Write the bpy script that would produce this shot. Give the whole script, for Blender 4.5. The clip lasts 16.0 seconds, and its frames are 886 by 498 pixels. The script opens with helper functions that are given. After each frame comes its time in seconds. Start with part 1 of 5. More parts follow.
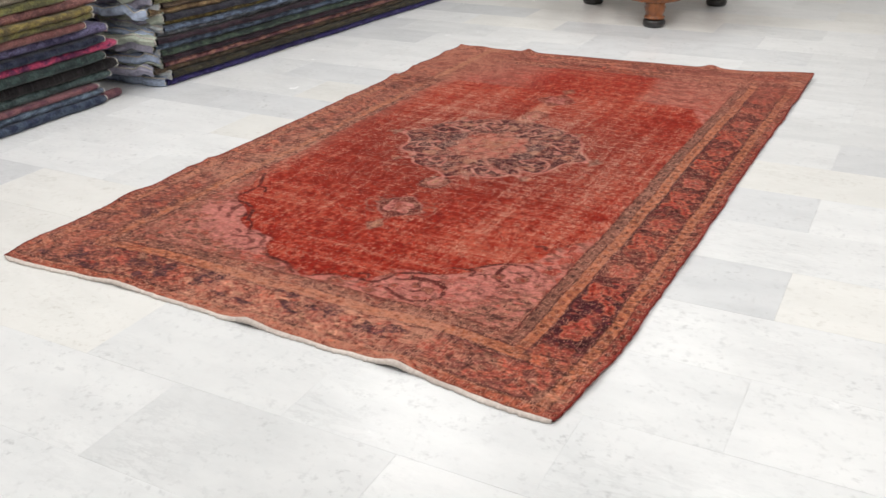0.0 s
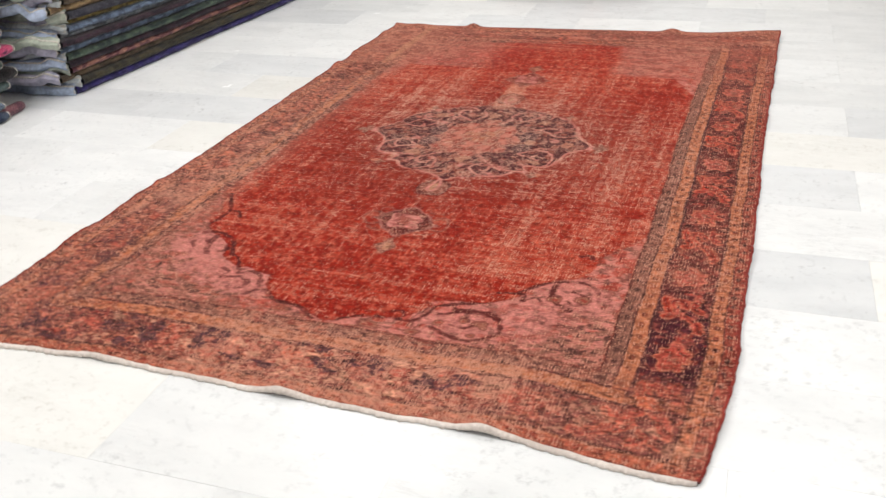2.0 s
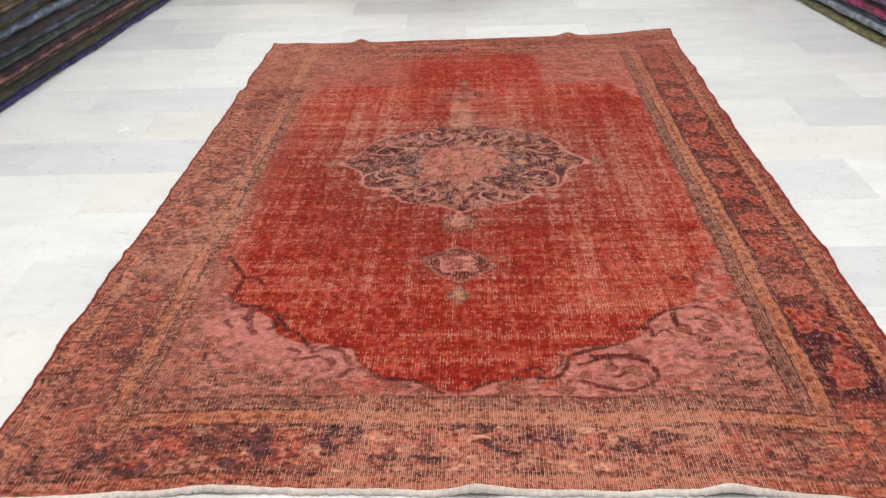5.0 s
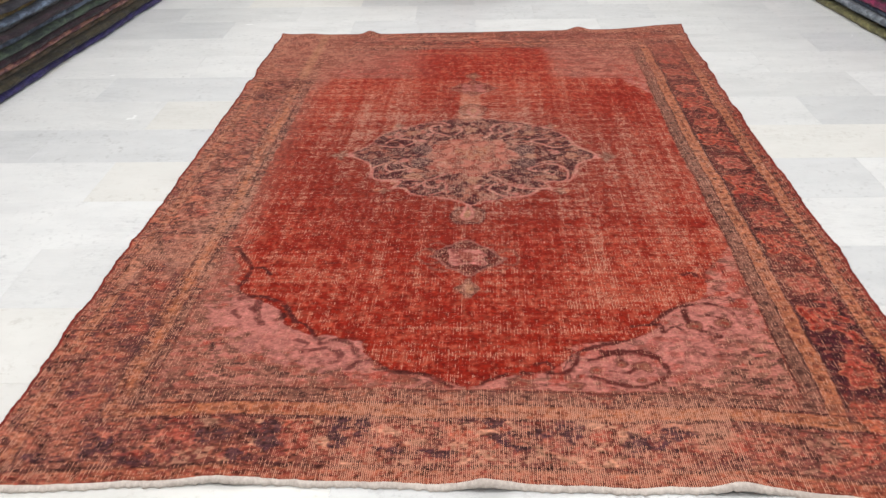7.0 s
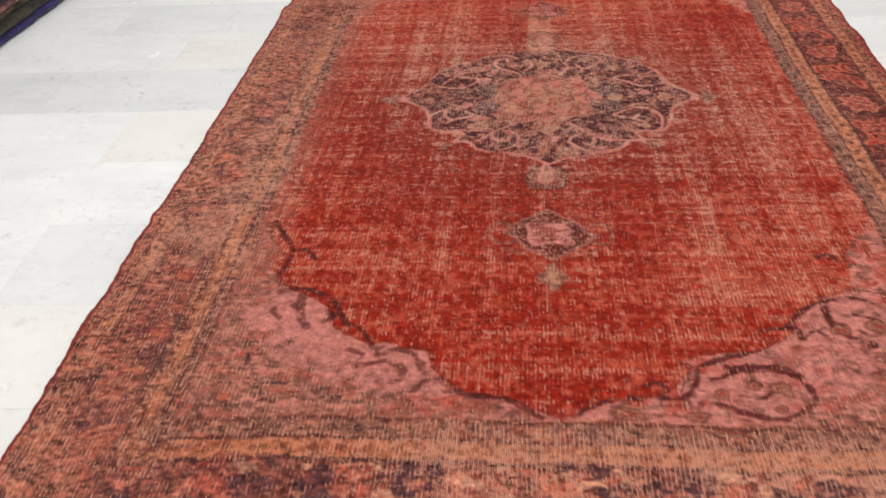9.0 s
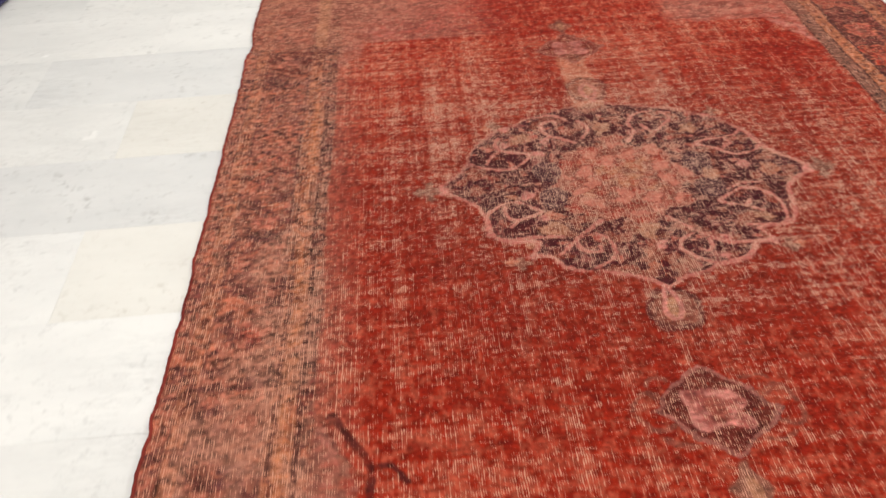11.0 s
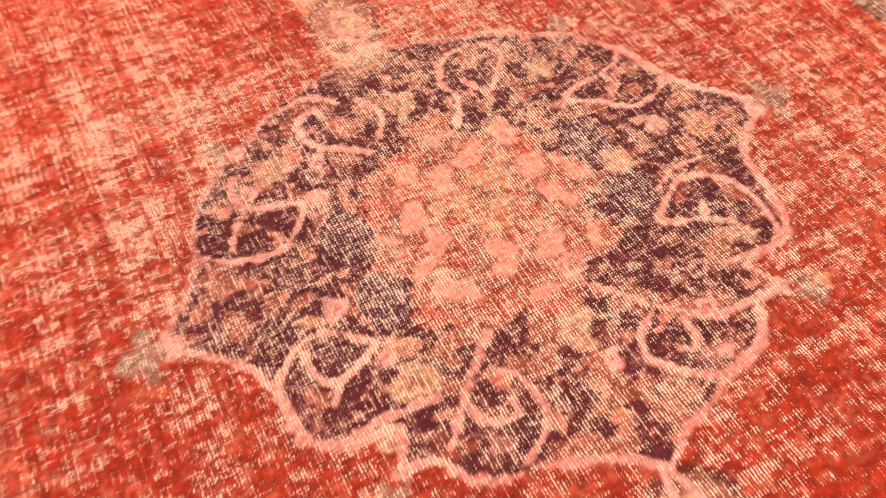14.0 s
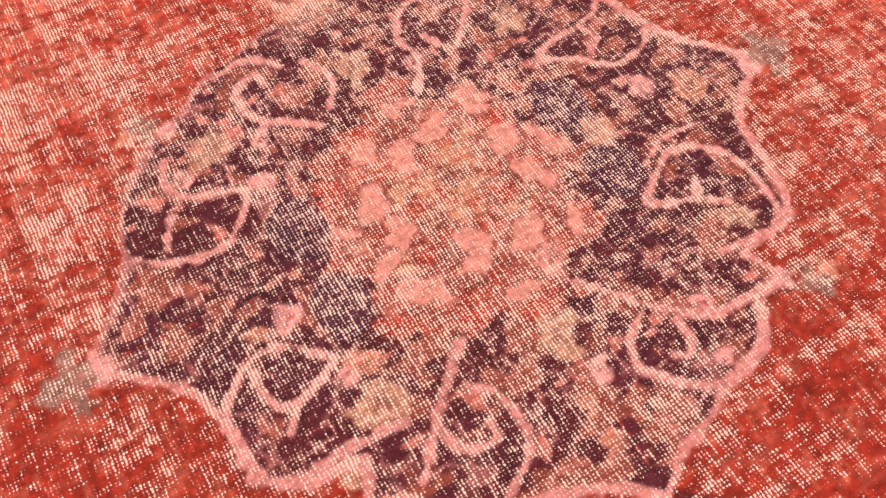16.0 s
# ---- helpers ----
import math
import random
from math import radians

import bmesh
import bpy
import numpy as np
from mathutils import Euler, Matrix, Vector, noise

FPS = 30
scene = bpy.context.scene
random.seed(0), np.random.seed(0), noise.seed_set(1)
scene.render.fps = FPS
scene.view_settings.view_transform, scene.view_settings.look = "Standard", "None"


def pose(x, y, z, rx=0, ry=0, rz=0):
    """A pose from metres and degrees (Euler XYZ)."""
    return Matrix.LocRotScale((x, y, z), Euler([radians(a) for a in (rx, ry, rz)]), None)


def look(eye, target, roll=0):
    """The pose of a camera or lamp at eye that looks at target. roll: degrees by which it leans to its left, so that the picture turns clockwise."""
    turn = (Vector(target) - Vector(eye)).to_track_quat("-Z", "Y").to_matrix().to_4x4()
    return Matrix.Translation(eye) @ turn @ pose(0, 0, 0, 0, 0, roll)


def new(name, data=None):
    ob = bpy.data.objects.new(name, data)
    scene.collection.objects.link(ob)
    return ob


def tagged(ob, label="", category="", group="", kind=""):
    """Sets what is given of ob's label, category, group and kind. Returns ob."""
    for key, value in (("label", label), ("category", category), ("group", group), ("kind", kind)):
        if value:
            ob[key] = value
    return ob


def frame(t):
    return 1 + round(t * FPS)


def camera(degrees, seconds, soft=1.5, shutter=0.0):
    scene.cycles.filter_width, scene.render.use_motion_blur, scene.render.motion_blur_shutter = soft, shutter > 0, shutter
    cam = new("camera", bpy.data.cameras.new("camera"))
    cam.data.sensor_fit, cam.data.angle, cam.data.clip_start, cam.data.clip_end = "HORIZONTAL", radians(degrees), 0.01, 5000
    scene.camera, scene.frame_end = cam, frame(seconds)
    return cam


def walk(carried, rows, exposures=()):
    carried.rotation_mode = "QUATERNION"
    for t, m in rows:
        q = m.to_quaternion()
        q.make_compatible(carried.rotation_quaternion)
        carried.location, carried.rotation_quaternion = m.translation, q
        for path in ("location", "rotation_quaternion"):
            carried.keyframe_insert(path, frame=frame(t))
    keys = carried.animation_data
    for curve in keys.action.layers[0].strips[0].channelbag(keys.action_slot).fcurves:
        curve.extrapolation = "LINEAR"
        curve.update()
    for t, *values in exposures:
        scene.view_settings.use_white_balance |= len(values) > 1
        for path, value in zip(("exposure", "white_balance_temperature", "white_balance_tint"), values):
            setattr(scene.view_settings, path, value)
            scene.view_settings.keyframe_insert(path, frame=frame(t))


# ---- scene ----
cam = camera(52.2, 16.0, shutter=0.45)
PATH = [
    (0, (2.396, -1.509, 1.195), (1.502, 0.056, 0.328), -1.4),
    (0.5, (2.301, -1.418, 1.167), (1.366, 0.126, 0.304), -2.0),
    (1, (2.143, -1.314, 1.167), (1.267, 0.236, 0.256), -2.3),
    (1.5, (2.035, -1.286, 1.166), (1.237, 0.284, 0.218), -1.3),
    (2, (1.842, -1.318, 1.169), (1.2, 0.328, 0.232), -3.1),
    (2.5, (1.675, -1.336, 1.157), (1.05, 0.313, 0.213), -4.8),
    (3, (1.491, -1.241, 1.137), (0.912, 0.419, 0.183), -3.8),
    (3.5, (1.32, -1.173, 1.148), (0.881, 0.522, 0.18), -4.3),
    (4, (1.12, -1.176, 1.15), (0.845, 0.56, 0.195), -4.4),
    (4.5, (0.976, -1.191, 1.154), (0.838, 0.578, 0.231), -2.7),
    (4.7, (0.944, -1.212, 1.16), (0.858, 0.553, 0.222), -1.8),
    (7, (0.922, -1.2, 1.149), (0.832, 0.556, 0.195), -1.0),
    (7.5, (0.903, -1.212, 1.152), (0.723, 0.526, 0.18), -2.6),
    (8, (0.884, -1.153, 1.121), (0.732, 0.511, 0.022), -0.8),
    (8.5, (0.866, -0.963, 1.089), (0.716, 0.658, -0.073), -1.2),
    (9, (0.832, -0.782, 1.097), (0.646, 0.857, -0.033), -3.4),
    (9.2, (0.79, -0.732, 1.092), (0.607, 0.905, -0.043), -3.3),
    (11.3, (0.346, -0.005, 1.092), (0.519, 1.583, -0.112), -2.9),
    (11.5, (0.281, 0.064, 1.086), (0.615, 1.644, -0.094), -2.7),
    (12, (0.172, 0.173, 1.097), (0.736, 1.688, -0.08), -4.1),
    (12.5, (0.172, 0.228, 1.059), (0.821, 1.689, -0.143), -3.5),
    (13, (0.332, 0.428, 0.982), (0.965, 1.793, -0.335), -3.5),
    (13.5, (0.445, 0.669, 0.923), (0.947, 1.919, -0.555), -4.7),
    (14, (0.53, 0.911, 0.853), (1.05, 2.039, -0.715), -3.2),
    (14.5, (0.579, 1.032, 0.818), (1.091, 1.992, -0.861), -2.2),
    (15, (0.598, 1.057, 0.815), (1.132, 1.954, -0.89), 0.3),
    (15.5, (0.601, 1.053, 0.816), (1.128, 1.965, -0.885), 0.4),
    (16, (0.597, 1.053, 0.817), (1.105, 1.976, -0.883), -1.3),
]
# the film's own exposure opens up as it closes in on the dark red pile
EXPOSURES = ((0, -0.08, 6550, 10), (1, -0.06, 6550, 10), (1.5, 0.0, 6550, 10), (2, 0.1, 6600, 10), (2.5, 0.14, 6600, 10), (3, 0.06, 6600, 10), (3.5, -0.13, 6550, 10), (4, -0.1, 6550, 10), (4.5, 0.0, 6550, 10), (4.7, 0.0, 6550, 10), (7, -0.07, 6500, 10), (8, -0.06, 6500, 10), (8.5, -0.12, 6600, 10), (9.2, -0.06, 6600, 10), (11.3, -0.06, 7000, 10), (12, 0.14, 7000, 10), (12.5, 0.4, 7100, 9), (13, 0.86, 7100, 5),
             (13.5, 0.98, 6750, -4), (14, 1.0, 7400, 6), (14.5, 0.98, 7300, 7), (15, 0.95, 7350, 8), (15.5, 0.88, 6750, 7), (16, 0.82, 6050, 8))
walk(cam, [(t, look(e, g, r)) for t, e, g, r in PATH], EXPOSURES)

# ---- world and light: a closed showroom under ceiling panels ----
world = bpy.data.worlds.new("world")
scene.world = world
world.use_nodes = True
world.node_tree.nodes["Background"].inputs[0].default_value = (0.9, 0.95, 1.0, 1)
world.node_tree.nodes["Background"].inputs[1].default_value = 0.3


def panel(x, y, z, sx, sy, watts, colour):
    lamp = bpy.data.lights.new("ceiling_panel_light", "AREA")
    lamp.shape, lamp.size, lamp.size_y, lamp.energy, lamp.color = "RECTANGLE", sx, sy, watts, colour
    ob = new("ceiling_panel_light", lamp)
    ob.matrix_world = pose(x, y, z)
    return ob


LAMP_WHITE = (1.0, 0.985, 0.965)
for px, py, watts in ((-0.9, 0.4, 46), (2.7, 0.4, 40), (-0.5, 3.1, 36), (0.65, 4.7, 22), (2.1, 3.1, 36), (0.9, -1.8, 27)):
    panel(px, py, 2.93, 1.1, 0.5, watts, LAMP_WHITE)


# ---- materials ----
def srgb(r, g, b):
    return tuple((c / 255 / 12.92) if c < 10 else ((c / 255 + 0.055) / 1.055) ** 2.4 for c in (r, g, b))


def material(name):
    m = bpy.data.materials.new(name)
    m.use_nodes = True
    return m, m.node_tree.nodes, m.node_tree.links, m.node_tree.nodes["Principled BSDF"]


def ramp(nodes, stops):
    node = nodes.new("ShaderNodeValToRGB")
    els = node.color_ramp.elements
    while len(els) < len(stops):
        els.new(0.5)
    for e, (p, c) in zip(els, stops):
        e.position, e.color = p, (*c, 1)
    return node


def noise_node(nodes, links, vector, scale, detail=3.0, rough=0.5):
    n = nodes.new("ShaderNodeTexNoise")
    n.inputs["Scale"].default_value, n.inputs["Detail"].default_value = scale, detail
    n.inputs["Roughness"].default_value = rough
    links.new(vector, n.inputs["Vector"])
    return n


def math_node(nodes, links, op, a, b=None, clamp=False):
    n = nodes.new("ShaderNodeMath")
    n.operation, n.use_clamp = op, clamp
    for i, v in enumerate((a, b)):
        if v is None:
            continue
        if isinstance(v, (int, float)):
            n.inputs[i].default_value = v
        else:
            links.new(v, n.inputs[i])
    return n.outputs[0]


def mix_node(nodes, links, fac, a, b, blend="MIX"):
    n = nodes.new("ShaderNodeMix")
    n.data_type, n.blend_type = "RGBA", blend
    for sock, v in ((n.inputs[0], fac), (n.inputs[6], a), (n.inputs[7], b)):
        if isinstance(v, (int, float)):
            sock.default_value = v
        elif isinstance(v, tuple):
            sock.default_value = (*v, 1)
        else:
            links.new(v, sock)
    return n.outputs[2]


def scaled(nodes, links, vector, s):
    n = nodes.new("ShaderNodeMapping")
    n.inputs["Scale"].default_value = s
    links.new(vector, n.inputs["Vector"])
    return n.outputs[0]


def bump(nodes, links, height, strength, distance, bsdf):
    n = nodes.new("ShaderNodeBump")
    n.inputs["Strength"].default_value, n.inputs["Distance"].default_value = strength, distance
    links.new(height, n.inputs["Height"])
    links.new(n.outputs[0], bsdf.inputs["Normal"])


def marble(name, light, dark, vein):
    """Polished marble whose clouds and veins shift from piece to piece."""
    m, nodes, links, bsdf = material(name)
    co, info = nodes.new("ShaderNodeTexCoord"), nodes.new("ShaderNodeObjectInfo")
    off = nodes.new("ShaderNodeVectorMath")
    off.operation = "MULTIPLY_ADD"
    links.new(info.outputs["Random"], off.inputs[0])
    off.inputs[1].default_value = (37, 53, 11)
    links.new(co.outputs["Object"], off.inputs[2])
    v = off.outputs[0]
    cloud = noise_node(nodes, links, scaled(nodes, links, v, (1, 2.2, 1)), 4.5, 5, 0.6)
    base = ramp(nodes, ((0.3, dark), (0.62, light)))
    links.new(cloud.outputs["Fac"], base.inputs[0])
    warp = noise_node(nodes, links, scaled(nodes, links, v, (1.0, 3.4, 1)), 5.5, 8, 0.72)
    band = math_node(nodes, links, "ABSOLUTE", math_node(nodes, links, "SUBTRACT", warp.outputs["Fac"], 0.5))
    line = math_node(nodes, links, "SUBTRACT", 1.0, math_node(nodes, links, "MULTIPLY", band, 22), True)
    patch = noise_node(nodes, links, v, 2.6, 2)
    amount = math_node(nodes, links, "MULTIPLY", line,
                       math_node(nodes, links, "MULTIPLY", math_node(nodes, links, "SUBTRACT", patch.outputs["Fac"], 0.47, True), 1.3), True)
    tint = nodes.new("ShaderNodeMapRange")
    links.new(info.outputs["Random"], tint.inputs[0])
    tint.inputs[3].default_value, tint.inputs[4].default_value = 0.95, 1.03
    veined = mix_node(nodes, links, amount, base.outputs[0], vein)
    tone = nodes.new("ShaderNodeVectorMath")
    tone.operation = "SCALE"
    links.new(veined, tone.inputs[0])
    links.new(tint.outputs[0], tone.inputs["Scale"])
    specks = noise_node(nodes, links, v, 46, 4, 0.7)
    sp = ramp(nodes, ((0.54, (0, 0, 0)), (0.68, (1, 1, 1))))
    links.new(specks.outputs["Fac"], sp.inputs[0])
    where = noise_node(nodes, links, scaled(nodes, links, v, (1, 1.4, 1)), 7, 3, 0.6)
    wr = ramp(nodes, ((0.42, (0.12, 0.12, 0.12)), (0.66, (1, 1, 1))))
    links.new(where.outputs["Fac"], wr.inputs[0])
    spot = math_node(nodes, links, "MULTIPLY", sp.outputs[0], math_node(nodes, links, "MULTIPLY", wr.outputs[0], 0.75))
    links.new(mix_node(nodes, links, spot, tone.outputs[0], vein), bsdf.inputs["Base Color"])
    rough = noise_node(nodes, links, v, 9, 4)
    mr = nodes.new("ShaderNodeMapRange")
    links.new(rough.outputs["Fac"], mr.inputs[0])
    mr.inputs[3].default_value, mr.inputs[4].default_value = 0.20, 0.30
    links.new(mr.outputs[0], bsdf.inputs["Roughness"])
    bsdf.inputs["Specular IOR Level"].default_value = 0.25
    return m


MARBLE = {
    "white": marble("marble_white", (0.785, 0.802, 0.812), (0.72, 0.738, 0.752), (0.52, 0.535, 0.55)),
    "pale": marble("marble_pale", (0.755, 0.773, 0.785), (0.68, 0.70, 0.715), (0.49, 0.505, 0.52)),
    "grey": marble("marble_grey", (0.70, 0.72, 0.74), (0.635, 0.657, 0.68), (0.46, 0.475, 0.49)),
    "warm": marble("marble_warm", (0.785, 0.79, 0.775), (0.735, 0.74, 0.725), (0.57, 0.56, 0.53)),
}


def plaster(name, colour):
    m, nodes, links, bsdf = material(name)
    co = nodes.new("ShaderNodeTexCoord")
    n = noise_node(nodes, links, co.outputs["Object"], 3, 6, 0.6)
    r = ramp(nodes, ((0.3, tuple(c * 0.93 for c in colour)), (0.7, colour)))
    links.new(n.outputs["Fac"], r.inputs[0])
    links.new(r.outputs[0], bsdf.inputs["Base Color"])
    bsdf.inputs["Roughness"].default_value = 0.8
    fine = noise_node(nodes, links, co.outputs["Object"], 180, 3)
    bump(nodes, links, fine.outputs["Fac"], 0.15, 0.002, bsdf)
    return m


PLASTER, CEILING, GROUT = plaster("wall_plaster", (0.74, 0.73, 0.70)), plaster("ceiling_paint", (0.8, 0.8, 0.79)), plaster("grout", (0.70, 0.70, 0.69))


def pile_material():
    """Old low-cut wool: the dye of each knot, with the pale cotton foundation showing through where it is worn."""
    m, nodes, links, bsdf = material("worn_wool_pile")
    co = nodes.new("ShaderNodeTexCoord")
    pos = co.outputs["Object"]
    sep = nodes.new("ShaderNodeSeparateXYZ")
    wob = noise_node(nodes, links, pos, 22, 4, 0.65)
    wobble = nodes.new("ShaderNodeVectorMath")
    wobble.operation = "MULTIPLY_ADD"
    links.new(wob.outputs["Color"], wobble.inputs[0])
    wobble.inputs[1].default_value = (0.0065, 0.0065, 0)
    links.new(pos, wobble.inputs[2])
    fuzz = noise_node(nodes, links, pos, 260, 2, 0.5)
    jitter = nodes.new("ShaderNodeVectorMath")
    jitter.operation = "MULTIPLY_ADD"
    links.new(fuzz.outputs["Color"], jitter.inputs[0])
    jitter.inputs[1].default_value = (0.0026, 0.0036, 0)
    links.new(wobble.outputs[0], jitter.inputs[2])
    links.new(jitter.outputs[0], sep.inputs[0])
    dye = nodes.new("ShaderNodeAttribute")
    dye.attribute_name = "dye"
    wear = nodes.new("ShaderNodeAttribute")
    wear.attribute_name = "wear"
    even = nodes.new("ShaderNodeAttribute")
    even.attribute_name = "even"
    steady = math_node(nodes, links, "SUBTRACT", 1.0, math_node(nodes, links, "MULTIPLY", even.outputs["Fac"], 0.6))
    pitch = 0.0038

    def thread(axis, p):
        s = math_node(nodes, links, "SINE", math_node(nodes, links, "MULTIPLY", sep.outputs[axis], 2 * math.pi / p))
        return math_node(nodes, links, "ADD", math_node(nodes, links, "MULTIPLY", s, 0.5), 0.5)

    warp_thread, weft = thread("X", pitch), thread("Y", pitch * 0.96)
    # bare threads: single dots of foundation where the pile is thin, running together along the warp where it is gone
    fine = noise_node(nodes, links, scaled(nodes, links, pos, (0.7, 1.0, 1)), 95, 3, 0.6)
    cell = nodes.new("ShaderNodeVectorMath")
    cell.operation = "SNAP"
    links.new(wobble.outputs[0], cell.inputs[0])
    cell.inputs[1].default_value = (pitch, pitch * 0.94, 10)
    chance = nodes.new("ShaderNodeTexWhiteNoise")
    chance.noise_dimensions = "2D"
    links.new(cell.outputs[0], chance.inputs["Vector"])
    along_x = noise_node(nodes, links, scaled(nodes, links, pos, (0.22, 1.5, 1)), 130, 2, 0.5)
    along_y = noise_node(nodes, links, scaled(nodes, links, pos, (1.5, 0.22, 1)), 130, 2, 0.5)
    cross = math_node(nodes, links, "SUBTRACT", math_node(nodes, links, "ADD", along_x.outputs["Fac"], along_y.outputs["Fac"]), 1.0)
    level = math_node(nodes, links, "ADD", math_node(nodes, links, "ADD", wear.outputs["Fac"], math_node(nodes, links, "MULTIPLY", cross, 0.8)),
                      math_node(nodes, links, "MULTIPLY", math_node(nodes, links, "MULTIPLY", math_node(nodes, links, "SUBTRACT", fine.outputs["Fac"], 0.5), 1.7), steady))
    # away from the middle whole lengths of single warp threads are laid bare; there the bare knots stay single dots
    dotty = math_node(nodes, links, "SUBTRACT", 1.0, dye.outputs["Alpha"], True)
    lined = math_node(nodes, links, "SUBTRACT", 1.0, dotty)
    column = math_node(nodes, links, "MULTIPLY", math_node(nodes, links, "FLOOR", math_node(nodes, links, "ADD", math_node(nodes, links, "DIVIDE", sep.outputs["X"], pitch), 0.25)), 7.31)
    length = nodes.new("ShaderNodeCombineXYZ")
    links.new(column, length.inputs[0])
    links.new(math_node(nodes, links, "MULTIPLY", sep.outputs["Y"], 62.0), length.inputs[1])
    dash = noise_node(nodes, links, length.outputs[0], 1.0, 2, 0.5)
    dashes = math_node(nodes, links, "MULTIPLY", math_node(nodes, links, "SUBTRACT", dash.outputs["Fac"], 0.5), 1.9)
    # every other warp lies higher and is bared first
    upper = math_node(nodes, links, "MULTIPLY", math_node(nodes, links, "SUBTRACT", thread("X", pitch * 2), 0.5), 0.36)
    level = math_node(nodes, links, "ADD", level, math_node(nodes, links, "MULTIPLY", math_node(nodes, links, "ADD", dashes, upper), lined))
    level = math_node(nodes, links, "ADD", level, math_node(nodes, links, "MULTIPLY", math_node(nodes, links, "MULTIPLY", math_node(nodes, links, "SUBTRACT", chance.outputs["Value"], 0.5), 0.8), dotty))
    # the worse the wear, the wider each thread shows, until they run together along the warp
    ridge = math_node(nodes, links, "MULTIPLY", math_node(nodes, links, "POWER", warp_thread, 0.72),
                      math_node(nodes, links, "ADD", math_node(nodes, links, "MULTIPLY", math_node(nodes, links, "POWER", weft, 0.45), math_node(nodes, links, "ADD", math_node(nodes, links, "MULTIPLY", dotty, 0.7), 0.3)),
                                math_node(nodes, links, "MULTIPLY", lined, 0.7)))
    need = math_node(nodes, links, "SUBTRACT", 1.16, math_node(nodes, links, "MULTIPLY", level, 1.0))
    bare = nodes.new("ShaderNodeMapRange")
    bare.interpolation_type = "SMOOTHSTEP"
    links.new(math_node(nodes, links, "SUBTRACT", ridge, math_node(nodes, links, "MAXIMUM", need, 0.30)), bare.inputs[0])
    bare.inputs[1].default_value, bare.inputs[2].default_value = -0.08, 0.32
    show = bare.outputs[0]
    # tone of the single knots
    knot = noise_node(nodes, links, scaled(nodes, links, pos, (0.75, 1.0, 1)), 210, 3, 0.65)
    kr = nodes.new("ShaderNodeMapRange")
    links.new(knot.outputs["Fac"], kr.inputs[0])
    kr.inputs[1].default_value, kr.inputs[2].default_value, kr.inputs[3].default_value, kr.inputs[4].default_value = 0.30, 0.70, 0.70, 1.32
    tone = nodes.new("ShaderNodeVectorMath")
    tone.operation = "SCALE"
    links.new(dye.outputs["Color"], tone.inputs[0])
    links.new(kr.outputs[0], tone.inputs["Scale"])
    grey = mix_node(nodes, links, fuzz.outputs["Fac"], (0.46, 0.29, 0.22), (0.82, 0.62, 0.50))
    stain = mix_node(nodes, links, dye.outputs["Alpha"], grey, (0.56, 0.24, 0.16))
    links.new(mix_node(nodes, links, show, tone.outputs[0], stain), bsdf.inputs["Base Color"])
    bsdf.inputs["Roughness"].default_value = 0.95
    bsdf.inputs["Specular IOR Level"].default_value = 0.08
    bsdf.inputs["Sheen Weight"].default_value = 0.04
    bsdf.inputs["Sheen Roughness"].default_value = 0.5
    h = math_node(nodes, links, "SUBTRACT", math_node(nodes, links, "MULTIPLY", knot.outputs["Fac"], 0.8), math_node(nodes, links, "MULTIPLY", show, 0.5))
    bump(nodes, links, h, 0.3, 0.003, bsdf)
    return m


def cloth(name, colour, dark, scale=90, rough=0.95):
    """Woven wool or cotton with knot grain and faded patches."""
    m, nodes, links, bsdf = material(name)
    co = nodes.new("ShaderNodeTexCoord")
    pos = co.outputs["Object"]
    big = noise_node(nodes, links, pos, 7, 4, 0.6)
    small = noise_node(nodes, links, scaled(nodes, links, pos, (1, 0.5, 1)), scale, 3, 0.6)
    both = math_node(nodes, links, "ADD", math_node(nodes, links, "MULTIPLY", big.outputs["Fac"], 0.55), math_node(nodes, links, "MULTIPLY", small.outputs["Fac"], 0.45))
    r = ramp(nodes, ((0.38, dark), (0.6, colour)))
    links.new(both, r.inputs[0])
    links.new(r.outputs[0], bsdf.inputs["Base Color"])
    bsdf.inputs["Roughness"].default_value = rough
    bsdf.inputs["Specular IOR Level"].default_value = 0.15
    bump(nodes, links, small.outputs["Fac"], 0.6, 0.004, bsdf)
    return m


